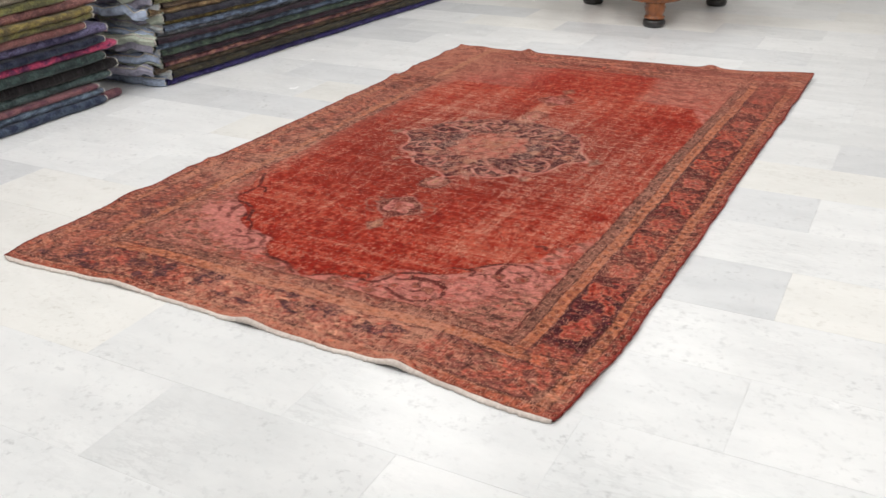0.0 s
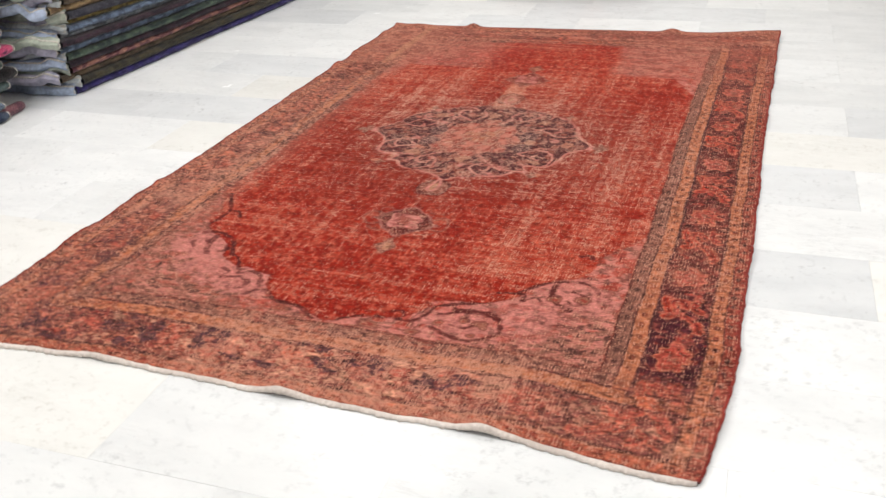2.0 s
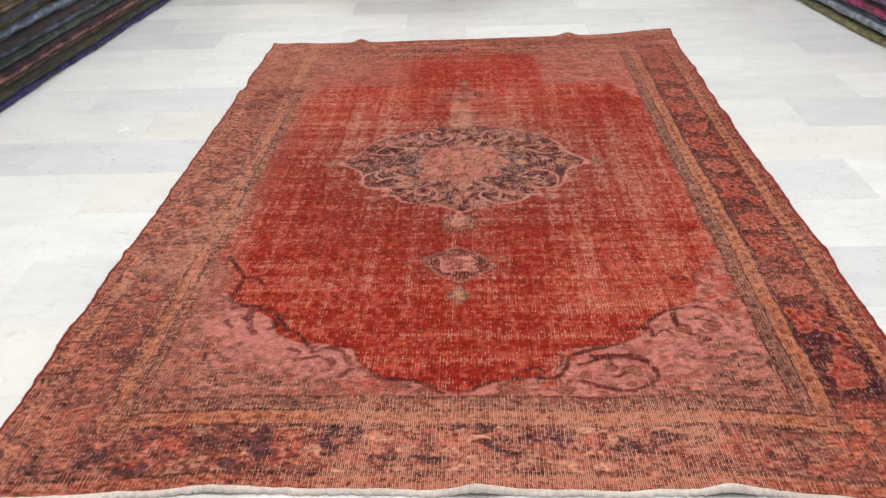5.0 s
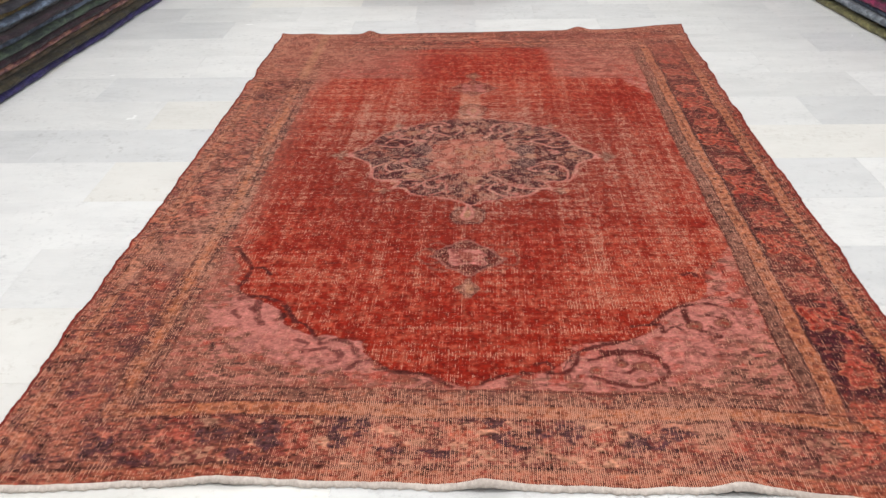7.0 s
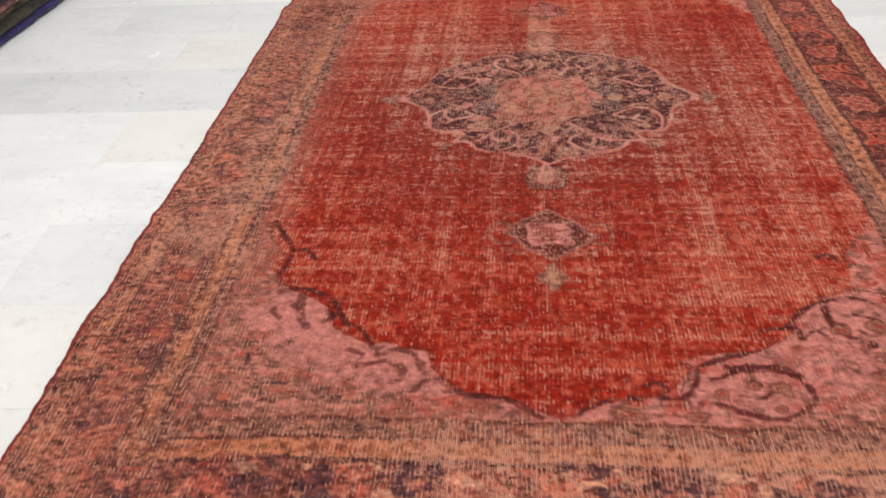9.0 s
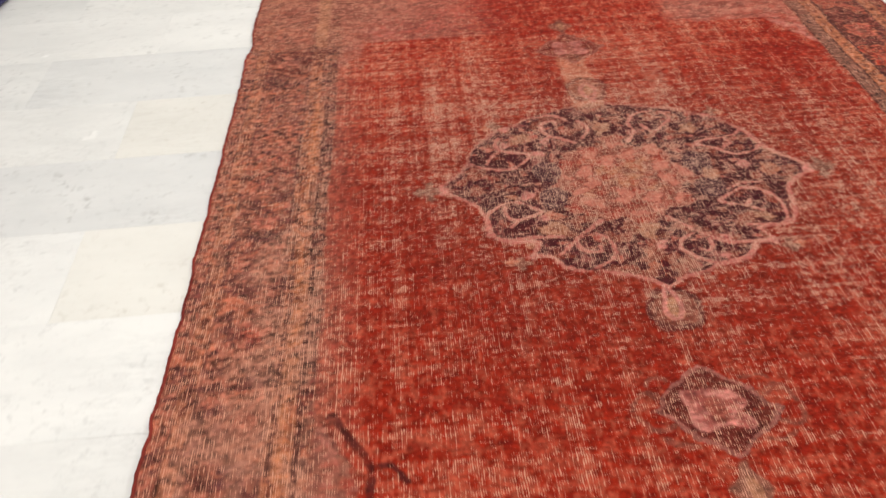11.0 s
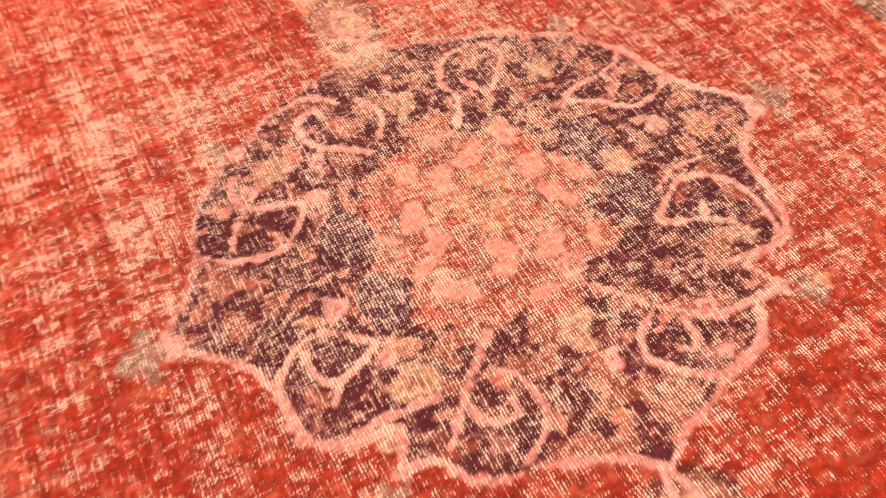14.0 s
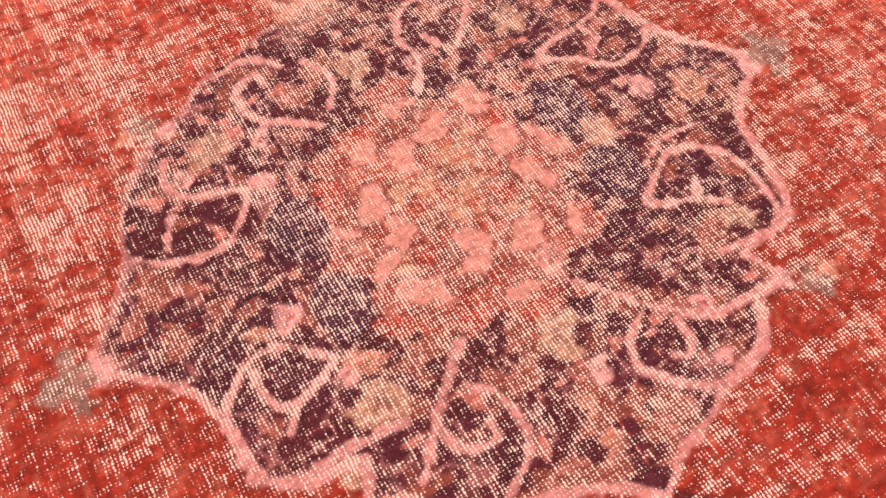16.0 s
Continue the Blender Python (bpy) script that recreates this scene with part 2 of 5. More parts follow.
def fold_cloth(name, colour, accent):
    """A dyed pile rug seen at its fold: ground colour with blurred motifs of a second colour and knot grain."""
    m, nodes, links, bsdf = material(name)
    co = nodes.new("ShaderNodeTexCoord")
    pos = co.outputs["Object"]
    motif = noise_node(nodes, links, scaled(nodes, links, pos, (1, 1.3, 2.2)), 15, 3, 0.55)
    r = ramp(nodes, ((0.44, (0, 0, 0)), (0.54, (1, 1, 1))))
    links.new(motif.outputs["Fac"], r.inputs[0])
    stripes = noise_node(nodes, links, scaled(nodes, links, pos, (0.2, 6, 0.2)), 4, 2, 0.5)
    amount = math_node(nodes, links, "MULTIPLY", r.outputs[0], math_node(nodes, links, "MULTIPLY", stripes.outputs["Fac"], 1.8), True)
    mixed = mix_node(nodes, links, amount, colour, accent)
    fuzz = noise_node(nodes, links, scaled(nodes, links, pos, (1, 0.45, 1)), 55, 4, 0.7)
    fr = ramp(nodes, ((0.52, (0, 0, 0)), (0.72, (1, 1, 1))))
    links.new(fuzz.outputs["Fac"], fr.inputs[0])
    mixed = mix_node(nodes, links, math_node(nodes, links, "MULTIPLY", fr.outputs[0], 0.5), mixed, tuple(min(0.8, c * 2.0 + 0.02) for c in colour))
    grain = noise_node(nodes, links, pos, 150, 3, 0.65)
    gr = nodes.new("ShaderNodeMapRange")
    links.new(grain.outputs["Fac"], gr.inputs[0])
    gr.inputs[1].default_value, gr.inputs[2].default_value, gr.inputs[3].default_value, gr.inputs[4].default_value = 0.28, 0.72, 0.40, 1.50
    # pale rubbed bands across the fold
    rib = noise_node(nodes, links, scaled(nodes, links, pos, (0.3, 9, 0.3)), 7, 3, 0.6)
    rr_ = ramp(nodes, ((0.52, (0, 0, 0)), (0.64, (1, 1, 1))))
    links.new(rib.outputs["Fac"], rr_.inputs[0])
    mixed = mix_node(nodes, links, math_node(nodes, links, "MULTIPLY", rr_.outputs[0], 0.22), mixed, tuple(0.5 * c + 0.10 for c in colour))
    tone = nodes.new("ShaderNodeVectorMath")
    tone.operation = "SCALE"
    links.new(mixed, tone.inputs[0])
    links.new(gr.outputs[0], tone.inputs["Scale"])
    links.new(tone.outputs[0], bsdf.inputs["Base Color"])
    bsdf.inputs["Roughness"].default_value = 0.95
    bsdf.inputs["Specular IOR Level"].default_value = 0.12
    bsdf.inputs["Sheen Weight"].default_value = 0.15
    bump(nodes, links, grain.outputs["Fac"], 0.7, 0.004, bsdf)
    return m


def wood(name, light, dark):
    m, nodes, links, bsdf = material(name)
    co = nodes.new("ShaderNodeTexCoord")
    n = noise_node(nodes, links, scaled(nodes, links, co.outputs["Object"], (6, 6, 0.9)), 6, 6, 0.6)
    r = ramp(nodes, ((0.3, dark), (0.68, light)))
    links.new(n.outputs["Fac"], r.inputs[0])
    links.new(r.outputs[0], bsdf.inputs["Base Color"])
    bsdf.inputs["Roughness"].default_value = 0.3
    bsdf.inputs["Coat Weight"].default_value = 0.4
    bump(nodes, links, n.outputs["Fac"], 0.1, 0.002, bsdf)
    return m


PILE = pile_material()
COTTON = cloth("undyed_cotton", (0.76, 0.69, 0.64), (0.54, 0.47, 0.43), 160)
SELVEDGE = cloth("selvedge_wool", srgb(138, 54, 46), srgb(100, 38, 34), 140)
CREAM = cloth("cream_binding", (0.74, 0.72, 0.66), (0.40, 0.37, 0.33), 120)
WOOD = wood("varnished_walnut", srgb(150, 86, 38), srgb(72, 34, 14))
BLACK = wood("black_lacquer", (0.02, 0.018, 0.017), (0.008, 0.008, 0.008))


# ---- mesh helpers ----
def part(name, bm, mat, parent=None, label="", smooth=False):
    me = bpy.data.meshes.new(name)
    bm.to_mesh(me)
    bm.free()
    me.materials.append(mat)
    if smooth:
        me.polygons.foreach_set("use_smooth", [True] * len(me.polygons))
    ob = new(name, me)
    ob.parent = parent
    return tagged(ob, label)


def grid_mesh(name, pts, mat, parent=None, label="", wrap=False, smooth=True):
    """A sheet of quads from an array of points (rows, columns, 3); wrap closes it across the columns."""
    n, k = pts.shape[:2]
    idx = np.arange(n * k).reshape(n, k)
    if wrap:
        idx = np.concatenate([idx, idx[:, :1]], 1)
    quads = np.stack([idx[:-1, :-1], idx[:-1, 1:], idx[1:, 1:], idx[1:, :-1]], -1).reshape(-1, 4)
    me = bpy.data.meshes.new(name)
    me.vertices.add(n * k)
    me.vertices.foreach_set("co", np.ascontiguousarray(pts, dtype=np.float32).ravel())
    me.loops.add(quads.size)
    me.loops.foreach_set("vertex_index", quads.ravel().astype(np.int32))
    me.polygons.add(len(quads))
    me.polygons.foreach_set("loop_start", np.arange(0, quads.size, 4, dtype=np.int32))
    me.polygons.foreach_set("use_smooth", np.full(len(quads), smooth))
    me.materials.append(mat)
    me.update(calc_edges=True)
    ob = new(name, me)
    ob.parent = parent
    return tagged(ob, label)


def box(bm, x0, x1, y0, y1, z0, z1):
    m = Matrix.Translation(((x0 + x1) / 2, (y0 + y1) / 2, (z0 + z1) / 2)) @ Matrix.Diagonal((x1 - x0, y1 - y0, z1 - z0, 1))
    bmesh.ops.create_cube(bm, size=1, matrix=m)


def lathe(bm, outline, steps=40, at=(0, 0)):
    """Turns an outline of (radius, height) round an upright axis."""
    rings = []
    for r, z in outline:
        rings.append([bm.verts.new((at[0] + r * math.cos(2 * math.pi * i / steps), at[1] + r * math.sin(2 * math.pi * i / steps), z)) for i in range(steps)])
    for a, b in zip(rings, rings[1:]):
        for i in range(steps):
            bm.faces.new((a[i], a[(i + 1) % steps], b[(i + 1) % steps], b[i]))
    bm.faces.new(rings[0][::-1])
    bm.faces.new(rings[-1])


def empty(name, x=0, y=0, z=0):
    ob = new(name)
    ob.matrix_world = pose(x, y, z)
    return ob


# ---- room ----
X0, X1, Y0, Y1, H = -2.6, 4.0, -3.4, 7.4, 3.0
for name, b in (("wall_west", (X0 - 0.15, X0, Y0, Y1, -0.1, H)), ("wall_east", (X1, X1 + 0.15, Y0, Y1, -0.1, H)),
                ("wall_south", (X0 - 0.15, X1 + 0.15, Y0 - 0.15, Y0, -0.1, H)), ("wall_north", (X0 - 0.15, X1 + 0.15, Y1, Y1 + 0.15, -0.1, H))):
    bm = bmesh.new()
    box(bm, *b)
    tagged(part(name, bm, PLASTER), "plain off-white plastered showroom wall", "wall", kind="structure")
bm = bmesh.new()
box(bm, X0 - 0.15, X1 + 0.15, Y0 - 0.15, Y1 + 0.15, H, H + 0.15)
tagged(part("ceiling", bm, CEILING), "plain white painted ceiling of the showroom", "ceiling", kind="structure")
bm = bmesh.new()
box(bm, X0, X1, Y0, Y1, -0.1, -0.0035)
floor = tagged(part("floor", bm, GROUT), "polished white and grey marble tile floor", "floor", kind="structure")


# ---- the rug ----
def lattice(shape, seed):
    return np.random.RandomState(seed).rand(*shape)


def vnoise(x, y, sx, sy, seed, octaves=1):
    """Smooth noise, 0 to 1, with cells of sx by sy metres."""
    out, amp, total = 0, 1.0, 0
    for o in range(octaves):
        g = lattice((128, 128), seed + o)
        u, v = (x / sx) * 2 ** o + 17.3, (y / sy) * 2 ** o + 41.7
        iu, iv = np.floor(u).astype(int), np.floor(v).astype(int)
        fu, fv = u - iu, v - iv
        fu, fv = fu * fu * (3 - 2 * fu), fv * fv * (3 - 2 * fv)
        a, b, c, d = (g[(iu + i) % 128, (iv + j) % 128] for i, j in ((0, 0), (1, 0), (0, 1), (1, 1)))
        out = out + amp * ((a * (1 - fu) + b * fu) * (1 - fv) + (c * (1 - fu) + d * fu) * fv)
        total += amp
        amp *= 0.55
    return out / total


def step(lo, hi, v):
    t = np.clip((v - lo) / (hi - lo), 0, 1)
    return t * t * (3 - 2 * t)


def curve(points, per=5):
    """A smooth line through the points (millimetres), in metres."""
    p = np.array(points, float) / 1000
    p = np.vstack([2 * p[0] - p[1], p, 2 * p[-1] - p[-2]])
    out = []
    for i in range(1, len(p) - 2):
        for t in np.arange(per) / per:
            out.append(0.5 * (2 * p[i] + (p[i + 1] - p[i - 1]) * t + (2 * p[i - 1] - 5 * p[i] + 4 * p[i + 1] - p[i + 2]) * t * t
                              + (3 * p[i] - p[i - 1] - 3 * p[i + 1] + p[i + 2]) * t ** 3))
    out.append(p[-2])
    return np.array(out)


def away(x, y, line):
    """Distance from each place to a line."""
    best = np.full(x.shape, 9.0)
    for (ax, ay), (bx, by) in zip(line, line[1:]):
        dx, dy = bx - ax, by - ay
        t = np.clip(((x - ax) * dx + (y - ay) * dy) / (dx * dx + dy * dy + 1e-12), 0, 1)
        best = np.minimum(best, np.hypot(x - ax - t * dx, y - ay - t * dy))
    return best


def inside(x, y, poly):
    hit = np.zeros(x.shape, bool)
    for (ax, ay), (bx, by) in zip(poly, np.roll(poly, -1, 0)):
        cross = (ay > y) != (by > y)
        hit ^= cross & (x < (bx - ax) * (y - ay) / (by - ay + 1e-12) + ax)
    return hit


RUG_W, RUG_L = 1.8, 3.0
NX, NY = 760, 1260


def west_edge(y):
    return -0.026 + 0.026 * np.exp(-y / 0.09) - 0.008 * step(2.3, 3.0, y) + 0.014 * (vnoise(y, y * 0, 0.16, 1, 401, 2) - 0.5) + 0.007 * (vnoise(y, y * 0, 0.028, 1, 405, 2) - 0.5)


def east_edge(y):
    return 1.838 - 0.034 * np.exp(-y / 0.12) + 0.004 * step(2.2, 3.1, y) + 0.022 * (vnoise(y, y * 0, 0.19, 1, 411, 2) - 0.5) + 0.008 * (vnoise(y, y * 0, 0.028, 1, 415, 2) - 0.5)


def south_edge(x):
    return -0.010 + 0.030 * step(-0.05, 0.5, x) * (1 - step(1.35, 1.72, x)) + 0.014 * (vnoise(x, x * 0, 0.15, 1, 421, 2) - 0.5) + 0.006 * (vnoise(x, x * 0, 0.028, 1, 425, 2) - 0.5)


def north_edge(x):
    return 3.012 + 0.085 * step(0, 1.85, x) + 0.010 * (vnoise(x, x * 0, 0.14, 1, 431, 2) - 0.5)


def rug_height(x, y):
    """Low pile lying on the floor, with ripples and small curls along its edges."""
    dw, de, ds, dn = x - west_edge(y), east_edge(y) - x, y - south_edge(x), north_edge(x) - y
    z = 0.0075 + 0.0016 * (vnoise(x, y, 0.22, 0.22, 5, 2) - 0.5)
    z += 0.014 * np.exp(-dw / 0.05) * np.clip(vnoise(y, y * 0, 0.11, 1, 441, 2) * 2.6 - 1.3, 0, 1)
    z += 0.011 * np.exp(-de / 0.05) * np.clip(vnoise(y, y * 0, 0.11, 1, 451, 2) * 2.6 - 1.3, 0, 1)
    z += 0.013 * np.exp(-ds / 0.07) * (np.exp(-((x - 0.93) / 0.045) ** 2) + np.exp(-((x - 1.38) / 0.05) ** 2) + 0.5 * np.exp(-((x - 0.45) / 0.08) ** 2))
    z += 0.016 * np.exp(-dn / 0.035) * (np.exp(-((x - 0.38) / 0.03) ** 2) + np.exp(-((x - 1.36) / 0.04) ** 2) + 0.35 * np.exp(-((x - 0.1) / 0.05) ** 2))
    z += 0.02 * step(1.5, 1.8, x) * np.exp(-dn / 0.12)
    return z


u, v = np.meshgrid(np.linspace(0, 1, NX), np.linspace(0, 1, NY))
Xf = u * RUG_W
Yf = south_edge(Xf) + v * (north_edge(Xf) - south_edge(Xf))
X = west_edge(Yf) + u * (east_edge(Yf) - west_edge(Yf))
Y = south_edge(X) + v * (north_edge(X) - south_edge(X))
Z = rug_height(X, Y)

# dyes
CRIMSON, SCARLET, SALMON = np.array(srgb(131, 28, 14)), np.array(srgb(150, 43, 25)), np.array(srgb(164, 92, 70))
PINK, ROSE = np.array(srgb(178, 110, 102)), np.array(srgb(150, 74, 63))
AUBERGINE, NAVY = np.array(srgb(66, 19, 21)), np.array(srgb(56, 21, 32))
ORANGE, OCHRE = np.array(srgb(154, 91, 64)), np.array(srgb(152, 104, 79))
TAUPE, BROWN, UMBER = np.array(srgb(114, 74, 62)), np.array(srgb(110, 47, 35)), np.array(srgb(64, 35, 32))
FADED = np.array(srgb(152, 93, 79))

dye = np.empty((NY, NX, 3))
wear = np.zeros((NY, NX))
thick = np.zeros((NY, NX))
calm = np.zeros((NY, NX))


def paint(mask, colour, wear_to=None, where=None):
    """Lays a dye over part of the rug; mask 0 to 1."""
    d, w = (dye, wear) if where is None else (dye[where], wear[where])
    d += mask[..., None] * (colour - d)
    if wear_to is not None:
        w += mask * (wear_to - w)


# domain warp, so that mirrored motifs differ as hand-knotted ones do
wx = X + 0.016 * (vnoise(X, Y, 0.14, 0.14, 11, 2) - 0.5)
wy = Y + 0.016 * (vnoise(X, Y, 0.14, 0.14, 21, 2) - 0.5)
jag = 0.0035 * (vnoise(X, Y, 0.007, 0.007, 31) - 0.5)

# field: abrash streaks of crimson and scarlet
streak_y = vnoise(X, Y, 0.035, 0.75, 41, 3)
streak_x = vnoise(X, Y, 0.55, 0.03, 51, 3)
cloud = vnoise(X, Y, 0.38, 0.34, 61, 3)
tuft = vnoise(X, Y, 0.013, 0.008, 71, 2)
thread_y = vnoise(X, Y, 0.008, 0.28, 45, 2)
thread_x = vnoise(X, Y, 0.24, 0.009, 55, 2)
rub = 0.30 * streak_y + 0.30 * streak_x + 0.42 * cloud + 0.20 * thread_x + 0.16 * thread_y - 0.20
for gx, gy, sx, sy, k in ((0.42, 1.25, 0.22, 0.28, -0.10), (1.32, 1.02, 0.3, 0.16, 0.06), (0.86, 0.5, 0.24, 0.17, -0.10), (0.3, 1.85, 0.15, 0.2, -0.14),
                          (1.2, 0.72, 0.2, 0.1, 0.10), (0.86, 1.0, 0.1, 0.3, 0.06), (0.86, 0.42, 0.36, 0.11, 0.16), (1.2, 0.64, 0.3, 0.12, 0.12), (0.9, 1.4, 0.55, 0.45, -0.07), (0.9, 2.3, 0.6, 0.3, 0.06), (0.55, 0.78, 0.18, 0.06, 0.12), (0.46, 1.88, 0.18, 0.16, 0.08), (0.5, 1.42, 0.14, 0.14, 0.02), (1.33, 1.55, 0.12, 0.25, 0.03), (1.25, 1.3, 0.2, 0.12, 0.05)):
    rub += k * np.exp(-((X - gx) / sx) ** 2 - ((Y - gy) / sy) ** 2)
rub += 0.05 * step(1.09, 1.13, Y) * step(0.85, 1.0, X)
# beyond the medallion the pile is thinner, in bands that begin at a weft
rub += 0.10 * step(1.885, 1.905, Y + 0.012 * (cloud - 0.5)) * step(0.80, 0.55, X) * step(2.75, 2.55, Y)
rub += 0.07 * step(1.865, 1.885, Y) * step(0.80, 0.95, X) * step(1.42, 1.25, X) * step(2.36, 2.30, Y)
rub += 0.04 * step(2.00, 2.30, Y) * step(0.45, 0.65, X)
rub -= 0.12 * step(2.33, 2.36, Y) * step(2.50, 2.42, Y) * step(1.15, 0.95, X)
rub -= 0.07 * step(1.85, 2.1, Y) * step(0.6, 0.9, X)
fieldmix = np.clip(step(0.3, 0.85, rub) + 0.3 * (tuft - 0.5), 0, 1)
dye[:] = CRIMSON + (0.6 * fieldmix)[..., None] * (SCARLET - CRIMSON)
paint(np.clip((rub - 0.55) * 1.4, 0, 0.5) * step(0.35, 0.8, tuft), SALMON)
mottle = vnoise(X, Y, 0.026, 0.013, 73, 2)
paint(step(0.52, 0.70, mottle + 0.55 * (rub - 0.46)) * 0.52, np.array(srgb(166, 74, 54)))
paint(step(0.56, 0.70, vnoise(X, Y, 0.05, 0.028, 75, 3) - 0.5 * (rub - 0.46)) * 0.5, np.array(srgb(120, 20, 12)))
dash = vnoise(X, Y, 0.0075, 0.020, 77, 2)
paint(step(0.54, 0.72, dash + 0.3 * (rub - 0.46)) * 0.55, np.array(srgb(168, 80, 60)))
paint(step(0.46, 0.30, dash) * 0.3, np.array(srgb(116, 22, 14)))
wear[:] = np.clip(0.035 + 0.80 * (rub - 0.25) + 0.22 * (streak_y - 0.5) + 0.22 * (streak_x - 0.5) + 0.40 * (thread_y - 0.5) + 0.45 * (thread_x - 0.5), 0, 0.9)
paint(0.85 * np.exp(-((X - 0.886) / 0.58) ** 2 - ((Y - 1.54) / 0.52) ** 2), np.array(srgb(104, 33, 21)))

# ---- medallion, one quarter mirrored four times ----
CX, CY = 0.886, 1.54
win = np.s_[int(0.33 * NY):int(0.69 * NY), int(0.2 * NX):int(0.8 * NX)]
qa, qb = np.abs(wx[win] - CX), np.abs(wy[win] - CY)
jg, tf = jag[win], tuft[win]
side = curve([(412, 0), (392, 17), (358, 44), (334, 74), (326, 108), (317, 155), (304, 186), (278, 202), (250, 206), (224, 212)])
foot = curve([(242, 251), (207, 261), (187, 294), (157, 312), (117, 318), (73, 336), (41, 345), (16, 360), (0, 371)])
crown = curve([(412, 0), (388, 36), (360, 68), (340, 104), (330, 148), (312, 190), (290, 222), (257, 255), (218, 270), (198, 290), (161, 310), (117, 322), (73, 338), (41, 346), (16, 360), (0, 371)])
far_half = wy[win] > CY
ground = np.where(far_half, inside(qa + jg, qb + jg, np.vstack([crown, [(0, 0)]])), inside(qa + jg, qb + jg, np.vstack([side, foot, [(0, 0)]]))).astype(float)
even_ground = np.zeros((NY, NX))
even_ground[win] = ground
patchy = vnoise(X[win], Y[win], 0.05, 0.04, 81, 2)
paint(ground * 0.97, AUBERGINE + (patchy * 0.6)[..., None] * (NAVY - AUBERGINE), 0.30, win)
wear[win] += ground * (0.4 * (vnoise(X[win], Y[win], 0.06, 0.06, 83, 2) - 0.5) + 0.2 * (streak_y[win] - 0.5))
paint(ground * step(0.52, 0.68, vnoise(X[win], Y[win], 0.028, 0.024, 85, 2)), BROWN, None, win)
paint(ground * step(0.72, 0.84, vnoise(X[win], Y[win], 0.024, 0.02, 87, 2)), ROSE, 0.3, win)

for sc_, seed_, thin_ in ((0.034, 231, 0.05), (0.026, 235, 0.04)):
    tendril = np.abs(vnoise(X[win], Y[win], sc_, sc_, seed_, 2) - 0.5)
    paint(ground * step(thin_, thin_ * 0.4, tendril) * step(0.40, 0.60, vnoise(X[win], Y[win], 0.05, 0.05, seed_ + 2, 2)) * 0.32, 0.6 * ROSE + 0.4 * PINK, 0.32, win)

# inner rosette: scalloped, red rim, pink petals, tan knots
PETALS = ((0, 150, 17), (84, 116, 20), (-60, 113, 19), (-22, 79, 18), (24, 98, 20), (80, 34, 23), (84, -14, 22), (-78, 40, 23), (-71, -12, 22),
          (92, -86, 18), (-15, -62, 24), (43, -69, 21), (-80, -84, 22), (-102, -38, 18), (0, -132, 17), (122, 20, 18), (-118, 20, 15), (40, -112, 16))
TAN_KNOTS = ((-69, 84, 16), (-32, 35, 24), (-6, 2, 28), (22, 60, 20), (-83, -45, 14), (64, 72, 16), (55, -45, 16), (30, 20, 20))
ang, rad = np.arctan2(qb, qa), np.hypot(qa * 1.02, qb * 0.96)
edge_r = 0.140 + 0.016 * np.cos(8 * ang) + 0.010 * np.cos(4 * ang + 0.5) + 0.06 * (vnoise(X[win], Y[win], 0.035, 0.035, 91, 2) - 0.5)
paint(step(0.012, 0, rad - edge_r + jg) * 0.95, np.array(srgb(124, 42, 30)), 0.36, win)
heart = step(0.006, -0.010, rad - edge_r + 0.010 + jg)
rosette = np.zeros((NY, NX))
rosette[win] = heart
rx_ = wx[win] - CX + 0.034 * (vnoise(X[win], Y[win], 0.030, 0.030, 251, 3) - 0.5)
ry_ = wy[win] - CY + 0.034 * (vnoise(X[win], Y[win], 0.030, 0.030, 261, 3) - 0.5)
paint(heart * 0.75, np.array(srgb(112, 46, 36)), 0.34, win)
paint(heart * step(0.56, 0.70, vnoise(X[win], Y[win], 0.026, 0.022, 93, 2)) * 0.6, FADED, 0.42, win)
for bx, by, br in TAN_KNOTS:
    r = np.hypot(rx_ - bx / 1000, ry_ - by / 1000)
    paint(step(0.010, -0.004, r - br / 1000 + jg * 3 + 0.012 * (tf - 0.5)) * 0.8, np.array(srgb(152, 92, 66)), 0.42, win)
paint(heart * step(0.54, 0.66, vnoise(X[win], Y[win], 0.016, 0.013, 95, 2)) * 0.85, np.array(srgb(104, 44, 34)), None, win)
paint(heart * step(0.52, 0.64, vnoise(X[win], Y[win], 0.020, 0.016, 97, 2)) * 0.6, CRIMSON, None, win)
for bx, by, br in PETALS:
    r = np.hypot(rx_ - bx / 1000, ry_ - by / 1000)
    t = np.arctan2(ry_ - by / 1000, rx_ - bx / 1000)
    r = r - br / 1000 * (1.0 + 0.24 * np.cos(2 * t + bx) + 0.18 * np.cos(3 * t + by))
    paint(step(0.006, 0.002, np.abs(r - 0.003) - 0.002) * 0.25 * step(0.4, 0.6, patchy), UMBER, None, win)
    calm[win] = np.maximum(calm[win], step(0.003, -0.002, r))
    seam = step(0.004, 0.001, np.abs(r + 0.001)) * step(0.35, 0.55, vnoise(X[win], Y[win], 0.022, 0.022, 99, 2))
    paint(step(0.003, -0.002, r + jg * 1.6) * 0.95, PINK * 1.0 + (0.40 + tf * 0.3)[..., None] * (SALMON - PINK), 0.16, win)
    paint(seam * 0.8, 0.5 * CRIMSON + 0.5 * UMBER, 0.4, win)

